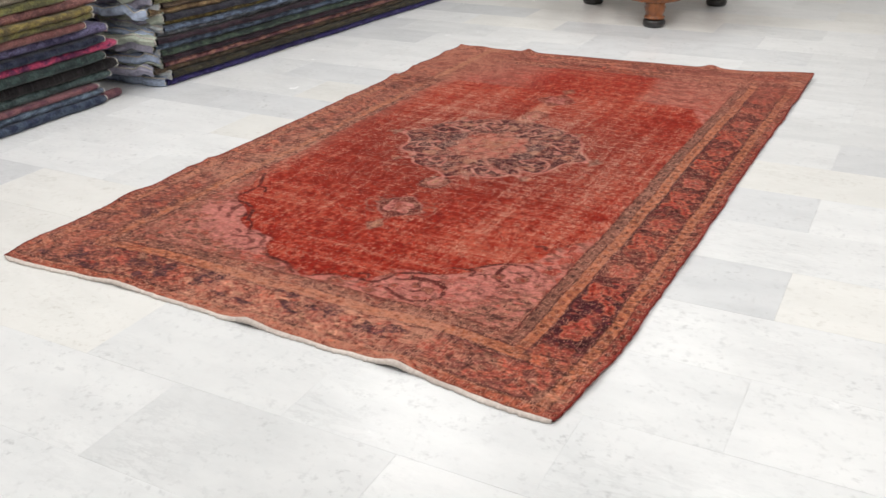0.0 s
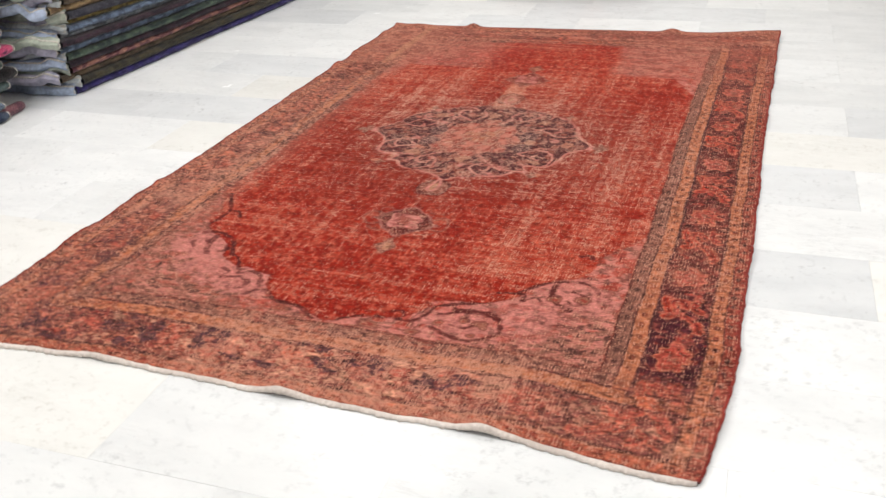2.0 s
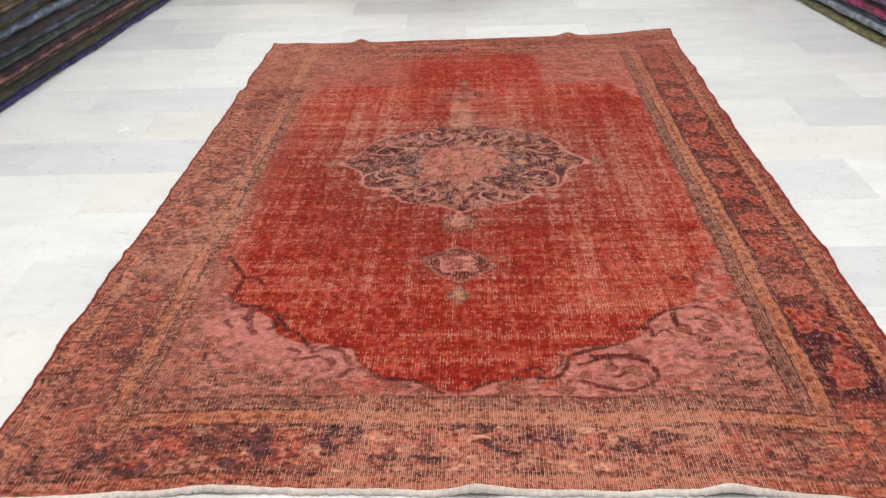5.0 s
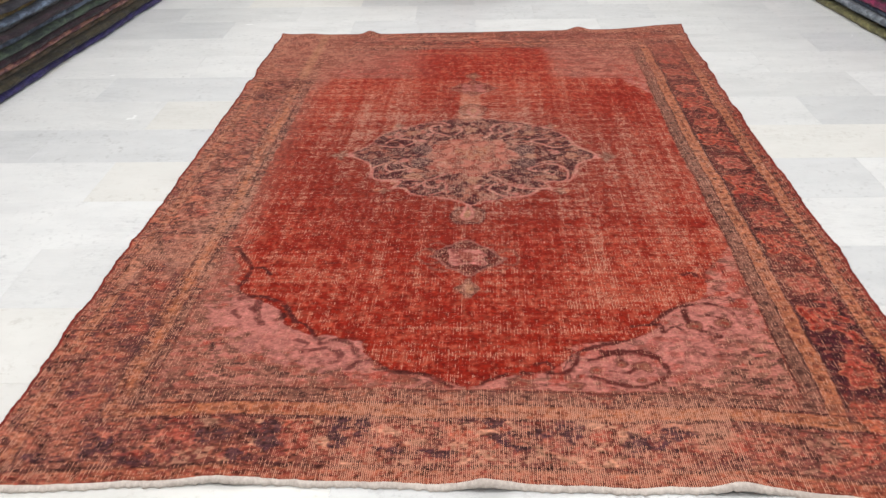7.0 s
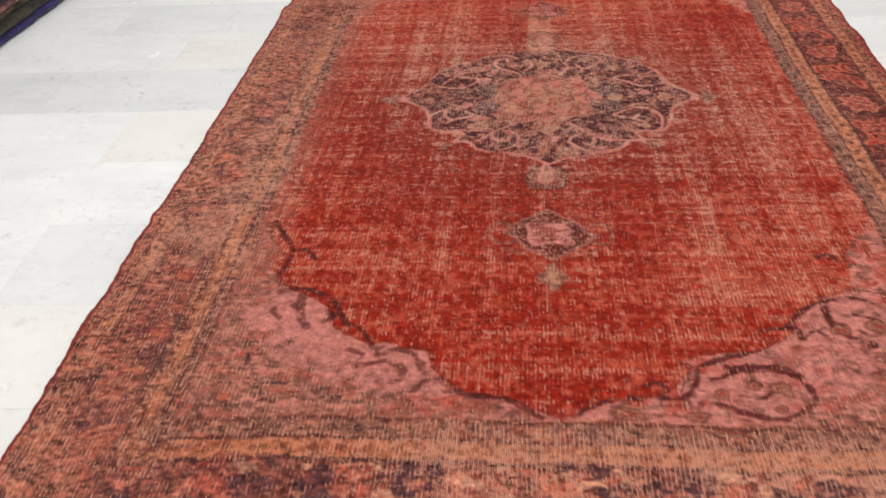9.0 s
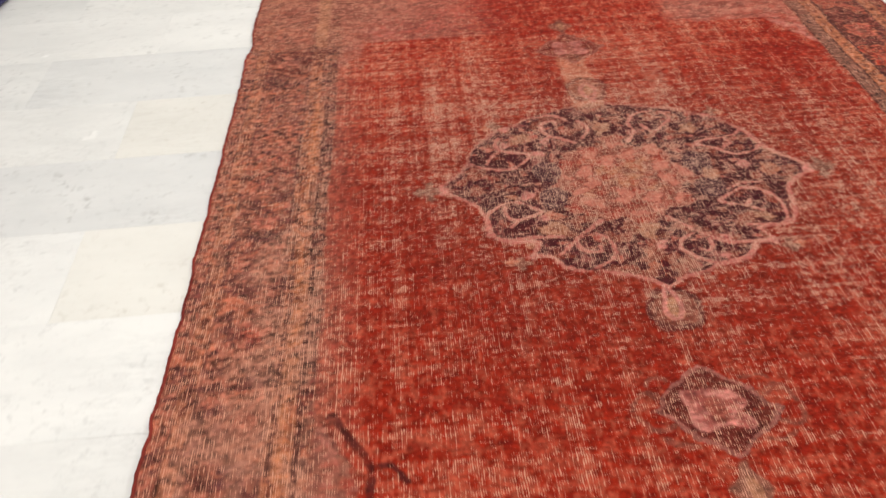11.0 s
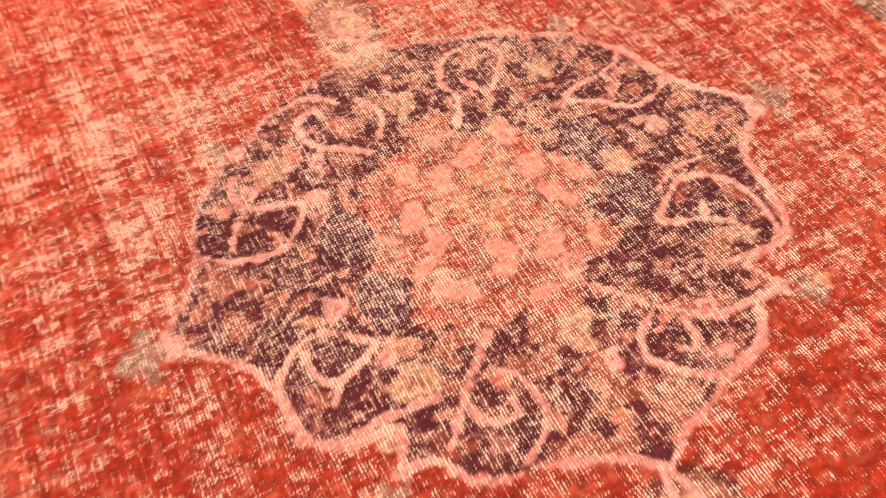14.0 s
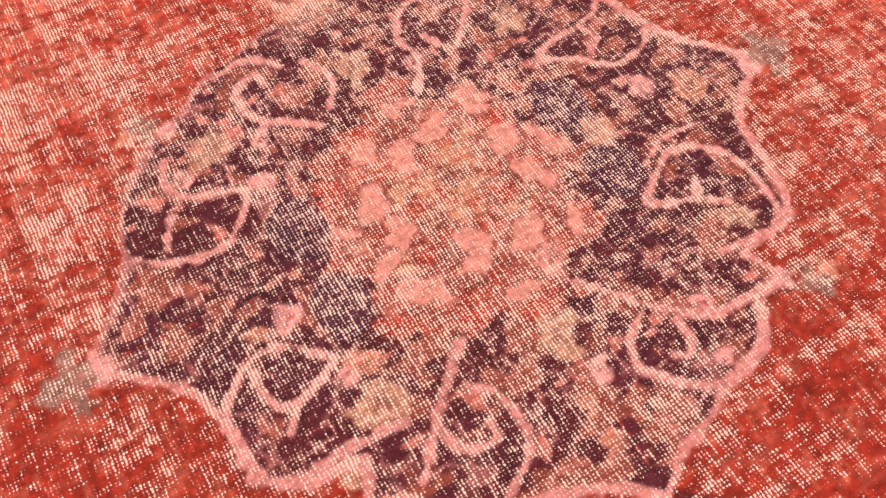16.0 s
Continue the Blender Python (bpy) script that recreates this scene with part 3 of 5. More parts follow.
for bx, by, br in ((-57, 139, 17), (91, 71, 15), (135, 105, 12), (-141, 54, 15), (-116, 82, 15), (-153, 28, 12), (-127, -111, 16), (-53, -140, 13), (-5, -162, 12), (108, -75, 14)):
    r = np.hypot(rx_ - bx / 1000, ry_ - by / 1000)
    paint(step(0.006, -0.004, r - br / 1000 + 0.016 * (tf - 0.5)) * 0.8, np.array(srgb(134, 34, 20)), 0.3, win)

# small blossoms in the dark ground
paint(step(1.05, 0.9, np.hypot((qa - 0.168) / 0.034, (qb - 0.052) / 0.042) + jg * 20) * 0.9, NAVY, 0.52, win)
for fx, fy, fr, col in ((-211, 197, 26, OCHRE), (-9, 231, 24, OCHRE), (182, 4, 22, OCHRE), (-3, -198, 24, OCHRE), (-190, -170, 26, OCHRE), (-238, -217, 15, OCHRE), (189, 202, 22, OCHRE), (245, -172, 17, OCHRE),
                        (-175, -118, 18, SALMON), (322, 11, 22, ORANGE), (-265, -37, 14, ORANGE), (-20, -270, 13, SALMON), (-19, -315, 14, SALMON)):
    r = np.hypot(rx_ - fx / 1000, ry_ - fy / 1000)
    t = np.arctan2(ry_ - fy / 1000, rx_ - fx / 1000)
    paint(step(0.005, -0.003, r - fr / 1000 * (0.92 + 0.12 * np.cos(5 * t + fx)) + jg * 1.5 + 0.012 * (tf - 0.5)) * 0.75, 0.8 * col + 0.2 * ROSE, 0.34, win)
    paint(step(0.003, -0.002, r - fr / 3600) * 0.6, BROWN, None, win)
for fx, fy, fr in ((-223, -32, 14), (151, -230, 12), (-150, 188, 13), (-254, 181, 11), (21, -240, 13), (-177, 135, 11), (-198, -125, 11), (60, 205, 12), (268, 36, 13), (120, -290, 9)):
    r = np.hypot(rx_ - fx / 1000, ry_ - fy / 1000)
    paint(step(0.004, -0.002, r - fr / 1000 + jg) * 0.85, PINK, 0.2, win)
    paint(step(0.002, -0.002, r - fr / 2600) * 0.8, np.array(srgb(112, 30, 28)), None, win)

# pink scrolls, each side knotted a little differently (millimetres from the middle, half width)
EAST_EARS = (
    ([(171, -108), (207, -80), (239, -64), (272, -73), (292, -99), (298, -142), (292, -181), (278, -199), (245, -203), (203, -198)], 5.5),
    ([(171, -108), (194, -122), (226, -131), (250, -150)], 5), ([(226, -131), (240, -109)], 6),
    ([(331, 108), (311, 86), (262, 77), (230, 102), (188, 126), (227, 146), (262, 150), (303, 172), (308, 200)], 5),
    ([(262, 148), (268, 122), (250, 108)], 5), ([(202, -64), (240, -44), (290, -46)], 3.5),
)
WEST_EARS = (
    ([(-204, -101), (-220, -84), (-240, -64), (-269, -59), (-296, -74), (-317, -96), (-323, -126), (-322, -158)], 5),
    ([(-282, -76), (-283, -96), (-277, -116), (-258, -127), (-231, -119), (-204, -103)], 5.5), ([(-258, -127), (-273, -147)], 6),
    ([(-320, -175), (-284, -194), (-249, -194), (-216, -197), (-178, -199)], 5.5),
    ([(-265, 214), (-272, 190), (-266, 163), (-240, 144), (-200, 128), (-214, 100), (-242, 78), (-274, 75), (-306, 84), (-328, 104)], 5.5),
    ([(-281, 138), (-290, 120), (-297, 102)], 5),
)
SOUTH_SCROLLS = (
    ([(51, -148), (78, -179), (95, -204), (119, -229), (151, -251), (189, -258), (240, -262)], 5.5),
    ([(91, -209), (62, -228), (48, -249), (58, -274), (84, -301), (114, -314), (148, -308), (183, -292), (194, -272)], 5.5),
    ([(113, -237), (112, -262), (98, -274), (88, -266)], 5),
    ([(-85, -150), (-110, -172), (-142, -198), (-154, -224), (-144, -249), (-126, -259), (-111, -255), (-112, -242)], 5.5),
    ([(-108, -197), (-89, -220), (-85, -257), (-92, -280), (-113, -298), (-134, -308)], 5.5), ([(-142, -198), (-166, -229), (-186, -254)], 5),
)
NORTH_SCROLLS = (
    ([(-80, 171), (-109, 193), (-137, 210), (-152, 238), (-149, 268), (-120, 280), (-110, 260)], 5.5),
    ([(-160, 300), (-130, 308), (-104, 299), (-86, 275)], 5), ([(84, 232), (110, 195), (143, 229), (161, 253), (150, 290)], 5.5),
    ([(40, 160), (62, 200), (58, 250), (90, 290), (130, 300)], 5), ([(-60, 190), (-40, 230), (-60, 270)], 4),
)
mx, my = wx[win] - CX, wy[win] - CY
lines_ = [(curve(pts), half) for group_ in (EAST_EARS, WEST_EARS, SOUTH_SCROLLS, NORTH_SCROLLS) for pts, half in group_]
frayed = vnoise(X[win], Y[win], 0.03, 0.03, 271, 2) - 0.45
tufty = vnoise(X[win], Y[win], 0.009, 0.009, 273, 2) - 0.5
for line, half in lines_:
    d = away(mx, my, line) + 0.0012 + 0.005 * frayed + 0.004 * tufty
    paint(step(0.004, 0, d - half / 1000 - 0.004) * 0.4, AUBERGINE, None, win)
    paint(step(0.003, -0.002, d - half / 1000 + jg * 1.4) * 0.95, PINK + (0.15 + tf * 0.5)[..., None] * (ROSE - PINK), 0.24 + 0.35 * step(0.5, 0.8, patchy), win)
    thick[win] = np.maximum(thick[win], step(0.003, -0.003, d - half / 1000))
rim = np.where(far_half, away(qa, qb, crown), away(qa, qb, np.vstack([side, foot]))) + 0.006 * (vnoise(X[win], Y[win], 0.035, 0.035, 281, 2) - 0.5)
rim = rim + 0.006 * step(0.45, 0.75, vnoise(X[win], Y[win], 0.07, 0.07, 283, 2)) * step(0.0, -0.1, mx) + 0.004 * tufty
paint(step(0.003, -0.001, rim - 0.0044 + jg * 1.4) * np.where(far_half & (mx < 0.30), 0.5, 0.95), PINK + (0.25 + tf * 0.5)[..., None] * (ROSE - PINK), 0.22 + 0.40 * step(0.45, 0.75, patchy), win)
thick[win] = np.maximum(thick[win], step(0.003, -0.003, rim - 0.005))
# pink buds and grey florets beyond the points
for fx, fy, fr, col, w in ((408, 3, 15, PINK, 0.12), (434, 6, 22, TAUPE, 0.25), (456, 2, 11, TAUPE, 0.25), (430, 30, 9, TAUPE, 0.25), (244, 255, 9, PINK, 0.2), (268, 274, 19, TAUPE, 0.3), (288, 266, 11, SALMON, 0.4)):
    r = np.hypot(qa - fx / 1000, qb - fy / 1000)
    t = np.arctan2(qb - fy / 1000, qa - fx / 1000)
    paint(step(0.006, -0.002, r - fr / 1000 * (0.8 + 0.25 * np.cos(4 * t)) + jg * 2) * 0.85, col, w, win)

# ---- pendants above and below ----
px = np.abs(wx - 0.880 + 0.020 * (vnoise(X, Y, 0.045, 0.045, 241, 2) - 0.5))
py = CY - np.abs(wy - CY) + 0.020 * (vnoise(X, Y, 0.045, 0.045, 245, 2) - 0.5)
col_win = np.s_[:, int(0.38 * NX):int(0.6 * NX)]
a, b = px[col_win], py[col_win]
jg, tf = jag[col_win], tuft[col_win]
faint = np.where(Y[col_win] > CY, 0.75, 1.0)
rubbed = step(1.84, 1.90, Y[col_win]) * step(2.24, 2.16, Y[col_win]) * step(0.044, 0.034, np.abs(X[col_win] - 0.868) + 0.02 * (tf - 0.5))
paint(rubbed * 0.6, np.array(srgb(168, 104, 82)), 0.6, col_win)
hb = b - (CY - 0.435)
leaf = np.hypot(a / 0.050, hb / 0.064) + 0.35 * np.clip(hb / 0.064, 0, 1) * step(0.02, 0, a)
paint(step(1.08, 0.92, leaf + jg * 30) * 0.75 * faint, 0.6 * TAUPE + 0.4 * BROWN, 0.38, col_win)
paint(step(0.16, 0.06, np.abs(leaf - 0.98 + jg * 30)) * 0.7 * faint, AUBERGINE, 0.35, col_win)
paint(step(1.1, 0.9, np.hypot(a / 0.020, (hb + 0.006) / 0.034)) * 0.9 * faint, OCHRE, 0.3, col_win)
stem = curve([(0, -362), (6, -380), (14, -408), (16, -440), (4, -470)]) + np.array([0, CY])
paint(step(0.003, -0.002, away(a, b, stem) - 0.005) * 0.9 * faint, PINK, 0.15, col_win)
pb = np.abs(b - (CY - 0.683))
ring = curve([(98, 0), (82, 13), (70, 34), (52, 52), (32, 64), (17, 82), (0, 97)])
body = inside((a + jg) * 0.93, (pb + jg) * 0.95, np.vstack([ring, [(0, 0)]])).astype(float)
paint(body * 0.92 * faint, AUBERGINE + (vnoise(X[col_win], Y[col_win], 0.03, 0.03, 101, 2))[..., None] * (BROWN - AUBERGINE) * 0.6, 0.42, col_win)
core_edge = 0.35 * (vnoise(X[col_win], Y[col_win], 0.025, 0.025, 103, 2) - 0.5) + np.hypot(a / 0.050, pb / 0.046) + 0.24 * np.cos(4 * np.arctan2(pb, a) + 0.4)
paint(step(1.05, 0.9, core_edge + jg * 20) * 0.95 * faint, PINK, 0.25, col_win)
paint(step(1.05, 0.9, core_edge) * step(0.52, 0.64, vnoise(X[col_win], Y[col_win], 0.018, 0.016, 105, 2)) * 0.65 * faint, np.array(srgb(120, 44, 40)), 0.35, col_win)
paint(step(1.1, 0.8, np.hypot(a / 0.017, pb / 0.030)) * 0.8 * faint, np.array(srgb(130, 62, 50)), 0.4, col_win)
paint(step(0.004, -0.001, np.abs(np.hypot(a / 0.049, pb / 0.042) - 0.62) * 0.05 - 0.003) * 0.5 * faint, BROWN, None, col_win)
paint(step(0.003, -0.001, away(a, pb, ring) - 0.0030 + jg) * 0.6 * faint, PINK + (tf * 0.7)[..., None] * (TAUPE - PINK), 0.2, col_win)
for pts in ([(84, 30), (104, 42), (122, 30), (128, 8)], [(60, 66), (84, 70), (98, 58)]):
    paint(step(0.003, -0.001, away(a, pb, curve(pts)) - 0.0040 + jg) * 0.5 * faint, TAUPE, 0.4, col_win)
tb = b - (CY - 0.838)
paint(step(1.1, 0.85, np.hypot(a / (0.024 + 0.010 * np.cos(tb * 90)), tb / 0.052) + jg * 20) * 0.85 * faint, TAUPE, 0.5, col_win)
paint(step(1.1, 0.8, np.hypot(a / 0.010, tb / 0.024)) * 0.7 * faint, OCHRE, None, col_win)

# ---- corner pieces ----
AX = 0.889
sx_, sy_ = AX + np.abs(wx - AX) + 0.007, CY - np.abs(wy - CY) - 0.010
edge_line = curve([(1578, 925), (1546, 880), (1512, 822), (1487, 781), (1478, 735), (1470, 690), (1440, 648), (1400, 630), (1345, 585), (1318, 520),
                   (1250, 478), (1136, 459), (1122, 418), (1085, 365), (1035, 345), (978, 332), (926, 305), (895, 292)], 4)
poly = np.vstack([edge_line, [(0.895, 0.2), (1.7, 0.2), (1.7, 0.925)]])
ragged = jag + 0.012 * (vnoise(X, Y, 0.022, 0.016, 33, 2) - 0.5) * (1 + 1.6 * step(1.0, 0.6, X))
corner = inside(sx_ + ragged, sy_ + ragged, poly).astype(float)
# the two far corners are worn to square blocks
bite = 0.05 * (vnoise(X, Y, 0.05, 0.022, 35, 3) - 0.5)
far_block = step(2.335, 2.365, Y + 0.5 * bite) * np.clip(step(0.76, 0.45, X + 3 * bite) * (0.4 + 0.6 * step(0.42, 0.30, X)) + step(1.17, 1.22, X + bite - 0.08 * step(2.66, 2.60, Y)), 0, 1)
corner = np.where(Y > 2.35, far_block, corner)
fleck = vnoise(X, Y, 0.018, 0.012, 111, 2)
kept = 1 - 0.8 * step(1.95, 2.25, Y)
paint(corner * 0.95, PINK * 1.08 + (0.5 * cloud)[..., None] * (SALMON - PINK), 0.18)
paint(corner * step(0.62, 0.78, fleck) * 0.65, UMBER)
paint(corner * step(0.60, 0.74, vnoise(X, Y, 0.03, 0.022, 113, 2)) * 0.7, TAUPE)
paint(corner * step(0.64, 0.8, vnoise(X, Y, 0.045, 0.03, 115, 2)) * 0.7, SCARLET)
from_edge = away(sx_, sy_, edge_line)
calm[:] = np.maximum(calm, 0.55 * corner)
thin = corner * step(0.12, 0.21, from_edge + 0.10 * (cloud - 0.5) + 0.10 * step(0.9, 0.5, X))
wear += 0.14 * thin
paint(thin * step(0.30, 0.62, vnoise(X, Y, 0.018, 0.010, 119, 2)) * 0.85, FADED)
paint(thin * step(0.50, 0.60, vnoise(X, Y, 0.018, 0.011, 123, 2)) * 0.85, TAUPE)
paint(thin * step(0.57, 0.66, vnoise(X, Y, 0.018, 0.011, 125, 2)) * 0.85, UMBER)
flick = vnoise(X, Y, 0.02, 0.02, 129, 2)
broken = step(0.28, 0.45, vnoise(X, Y, 0.03, 0.022, 127, 2))
paint(step(0.003, -0.002, from_edge - 0.0042 + jag * 1.6) * step(0.25, 0.5, vnoise(X, Y, 0.05, 0.05, 117)) * 0.4 * kept, 0.5 * UMBER + 0.5 * BROWN)
NEAR_EAST = (
    ([(1124, 399), (1129, 436), (1158, 458), (1209, 478), (1256, 494)], 5), ([(1149, 410), (1169, 418), (1191, 435), (1238, 436), (1281, 424), (1301, 398), (1310, 365), (1284, 333), (1245, 317), (1203, 325), (1155, 348)], 5),
    ([(1303, 548), (1347, 604), (1383, 628), (1447, 639), (1490, 615), (1505, 560)], 4.5), ([(1387, 605), (1388, 557), (1412, 524), (1450, 500)], 7), ([(1262, 542), (1322, 548), (1324, 518)], 4),
    ([(1178, 438), (1215, 446), (1262, 440), (1295, 415)], 8), ([(1215, 408), (1240, 384), (1222, 364), (1190, 372)], 4), ([(1440, 590), (1470, 575), (1478, 545), (1455, 530), (1430, 545)], 3.5), ([(1330, 520), (1352, 540), (1372, 520)], 4),
    ([(1414, 778), (1443, 786), (1458, 764)], 5), ([(908, 306), (947, 337), (994, 353), (1058, 360), (1099, 359), (1124, 399)], 3.5), ([(1034, 383), (1059, 397), (1075, 378)], 4.5))
NEAR_WEST = (
    ([(261, 896), (306, 830), (327, 789), (328, 729), (316, 687), (355, 654)], 5.5), ([(328, 648), (377, 660), (426, 637), (464, 594), (485, 545)], 5.5), ([(379, 636), (388, 576), (407, 535)], 8),
    ([(350, 560), (330, 590), (352, 612), (375, 596)], 4), ([(500, 470), (530, 455), (525, 430)], 4), ([(440, 590), (455, 570), (440, 552)], 4),
    ([(333, 793), (362, 795), (385, 765)], 2.5), ([(560, 454), (589, 469), (620, 463), (643, 431), (651, 392), (634, 364)], 5), ([(523, 428), (553, 434), (582, 439), (609, 419), (607, 391), (569, 383)], 5),
    ([(485, 545), (514, 529), (547, 476), (577, 489)], 3), ([(854, 304), (818, 331), (781, 349), (725, 356), (695, 386), (665, 392)], 3.5))
my_ = CY - np.abs(wy - CY)
plain = np.zeros((NY, NX))
for fx, fy, ra, rb, k in ((1.225, 0.395, 0.115, 0.095, 0.9), (1.42, 0.575, 0.11, 0.075, 0.9), (1.33, 0.46, 0.10, 0.10, 0.7), (0.41, 0.585, 0.12, 0.09, 1.0), (0.585, 0.43, 0.10, 0.07, 0.8), (0.48, 0.49, 0.12, 0.09, 0.7)):
    r = np.hypot((wx - fx) / ra, (my_ - fy) / rb) + 1.1 * (flick - 0.5) + 0.5 * (tuft - 0.5)
    plain = np.maximum(plain, k * step(1.25, 0.75, r))
paint(plain * corner * 0.85 * kept, PINK * 1.05 + (0.25 * cloud)[..., None] * (SALMON - PINK), 0.18)
paint(plain * corner * kept * step(0.60, 0.70, vnoise(X, Y, 0.026, 0.018, 169, 2)) * 0.7, 0.5 * UMBER + 0.5 * TAUPE)
calm[:] = np.maximum(calm, 0.7 * plain * corner)
squiggle = np.abs(vnoise(X, Y, 0.052, 0.044, 135, 2) - 0.5)
paint(corner * (1 - thin) * (1 - 0.7 * plain) * step(0.034, 0.018, squiggle) * step(0.40, 0.55, vnoise(X, Y, 0.06, 0.06, 137, 2)) * 0.75, AUBERGINE)
paint(corner * (1 - thin) * (1 - 0.7 * plain) * step(0.60, 0.68, vnoise(X, Y, 0.024, 0.018, 145, 2)) * 0.7, 0.5 * UMBER + 0.5 * BROWN, 0.4)
paint(corner * (1 - thin) * (1 - 0.7 * plain) * step(0.62, 0.70, vnoise(X, Y, 0.032, 0.024, 147, 2)) * 0.6, SCARLET, 0.35)
worn_line = 0.008 * (flick - 0.5) + 0.005 * (tuft - 0.5)
for pts, half in NEAR_EAST + NEAR_WEST:
    line = curve(pts, 4)
    lo, hi = line.min(0) - 0.03, line.max(0) + 0.03
    for y_lo, y_hi in ((lo[1], hi[1]), (2 * CY - hi[1], 2 * CY - lo[1])):
        near_ = np.s_[max(0, int(y_lo / 3.10 * NY) - 30):int(y_hi / 3.0 * NY) + 30, max(0, int(lo[0] / 1.86 * NX) - 8):int(hi[0] / 1.8 * NX) + 16]
        d = away(wx[near_], my_[near_], line) + worn_line[near_]
        paint(step(0.004, -0.002, d - half / 1000 + jag[near_]) * (0.40 + 0.55 * broken[near_]) * kept[near_], 0.8 * AUBERGINE + 0.2 * BROWN, 0.22, near_)
for fx, fy, ra, rb in ((1254, 390, 24, 20), (1165, 374, 15, 13), (1215, 395, 11, 10), (1398, 542, 20, 17), (1006, 318, 34, 13), (754, 322, 32, 14), (1118, 316, 19, 13), (342, 583, 17, 15), (441, 552, 12, 9), (1470, 560, 24, 18), (1251, 338, 14, 9), (580, 410, 12, 9)):
    r = np.hypot((wx - fx / 1000) / ra, (my_ - fy / 1000) / rb) * 1000 + 1.2 * (flick - 0.5)
    paint(step(1.2, 0.9, r) * 0.75 * kept, 0.4 * UMBER + 0.6 * BROWN)
    paint(step(0.85, 0.6, r) * 0.8 * kept, np.array(srgb(136, 84, 68)))
    paint(step(0.4, 0.25, r) * 0.7 * kept, np.array(srgb(138, 46, 36)))
# the far corners are rubbed to a dull salmon in which red tufts stand
paint(corner * (1 - kept) * (0.2 + 0.4 * step(0.35, 0.6, cloud)), np.array(srgb(160, 84, 68)), 0.45)
paint(corner * (1 - kept) * step(0.50, 0.66, mottle) * 0.6, np.array(srgb(142, 52, 38)))
# and the near west one is thick with grey and brown flecks, its edge lost in places
west_c = corner * kept * step(1.0, 0.7, X) * (1 - 0.75 * plain)
paint(west_c * step(0.50, 0.62, vnoise(X, Y, 0.020, 0.011, 163, 2)) * 0.4, np.array(srgb(130, 84, 68)))
paint(west_c * step(0.56, 0.66, vnoise(X, Y, 0.022, 0.012, 165, 2)) * 0.6, 0.5 * UMBER + 0.5 * TAUPE)
paint(west_c * step(0.56, 0.68, vnoise(X, Y, 0.034, 0.016, 167, 2)) * 0.35, np.array(srgb(158, 66, 50)))

# ---- borders, by the distance from the edge ----
bx_, by_ = X + 0.4 * (wx - X), Y + 0.4 * (wy - Y)
dw, de, ds, dn = bx_ - west_edge(Y), east_edge(Y) - bx_, by_ - south_edge(X), north_edge(X) - by_
near_d = np.interp(ds, [0, 0.041, 0.183, 0.228, 0.274, 0.4], [0.030, 0.066, 0.195, 0.233, 0.272, 0.398])
side_d = np.minimum(dw * 1.06, de)
long_side = side_d < np.minimum(near_d, dn)
d = np.minimum(side_d, np.minimum(near_d, dn)) * 1000
s = np.where(long_side, wy, wx)


def stripe(lo, hi, colour, wear_to=None, k=1.0):
    paint(step(-1.5, 1.5, d - lo) * step(1.5, -1.5, d - hi) * k, colour, wear_to)


def ovals(mid, half, pitch, colour, k=0.92, shift=0.0):
    ph = (s / pitch + shift) % 1 - 0.5
    paint(step(1.1, 0.75, np.hypot((d - mid) / half, ph * pitch * 1000 / (half * 1.35)) + jag * 60) * k, colour)


stripe(-5, 276, BROWN, 0.35)
stripe(0, 8, np.array(srgb(116, 42, 36)))
stripe(8, 30, np.array(srgb(122, 54, 42)))
ovals(19, 7.0, 0.046, UMBER, 1.0)
stripe(30, 33, UMBER)
stripe(33, 64, ORANGE)
ovals(48, 8.0, 0.046, np.array(srgb(92, 38, 29)), 0.9, 0.3)
stripe(64, 68, UMBER)
blue_end = step(0.75, 0.55, Y) * (X > 1.2)
stripe(68, 192, (0.7 * AUBERGINE + 0.3 * BROWN) + (0.8 * blue_end + 0.4 * vnoise(X, Y, 0.05, 0.05, 121, 2) * (1 - blue_end))[..., None] * (NAVY * 0.85 - (0.7 * AUBERGINE + 0.3 * BROWN)), 0.22)
stripe(190, 197, 0.6 * NAVY + 0.4 * UMBER)
stripe(197, 232, ORANGE)
ovals(215, 8.0, 0.046, np.array(srgb(96, 44, 32)), 0.85)
stripe(232, 236, UMBER)
stripe(236, 268, TAUPE)
ovals(252, 7.5, 0.046, UMBER, 0.6, 0.5)
stripe(268, 273, UMBER, None, 0.8)

# main border: rosettes with curled leaves between them on a dark ground
main = step(-2, 2, d - 70) * step(2, -2, d - 189)
w = (d - 130) / 1000 + 0.014 * (vnoise(X, Y, 0.05, 0.05, 291, 2) - 0.5)
P = 0.37
along = np.where(long_side, wy - 0.735, wx - 0.33)
along = along + 0.05 * (vnoise(np.floor(along / P + 0.5), X * 0, 1, 1, 295) - 0.5) + 0.014 * (vnoise(X, Y, 0.05, 0.05, 293, 2) - 0.5)
dp = ((along / P + 0.5) % 1 - 0.5) * P
dq = ((along / P) % 1 - 0.5) * P
RED_LEAF = np.array(srgb(142, 50, 38))


def leaf(a_, b_, pts, wide, colour):
    """A curled leaf: pale outline, coloured blade and dark vein."""
    h = away(a_, b_, curve(pts, 3))
    paint(main * step(0.003, -0.002, h - wide - 0.0035 + jag * 2), SALMON)
    paint(main * step(0.003, -0.002, h - wide + jag * 2), colour)
    paint(main * step(0.003, -0.001, h - 0.0025 + jag * 2) * 0.7, AUBERGINE)


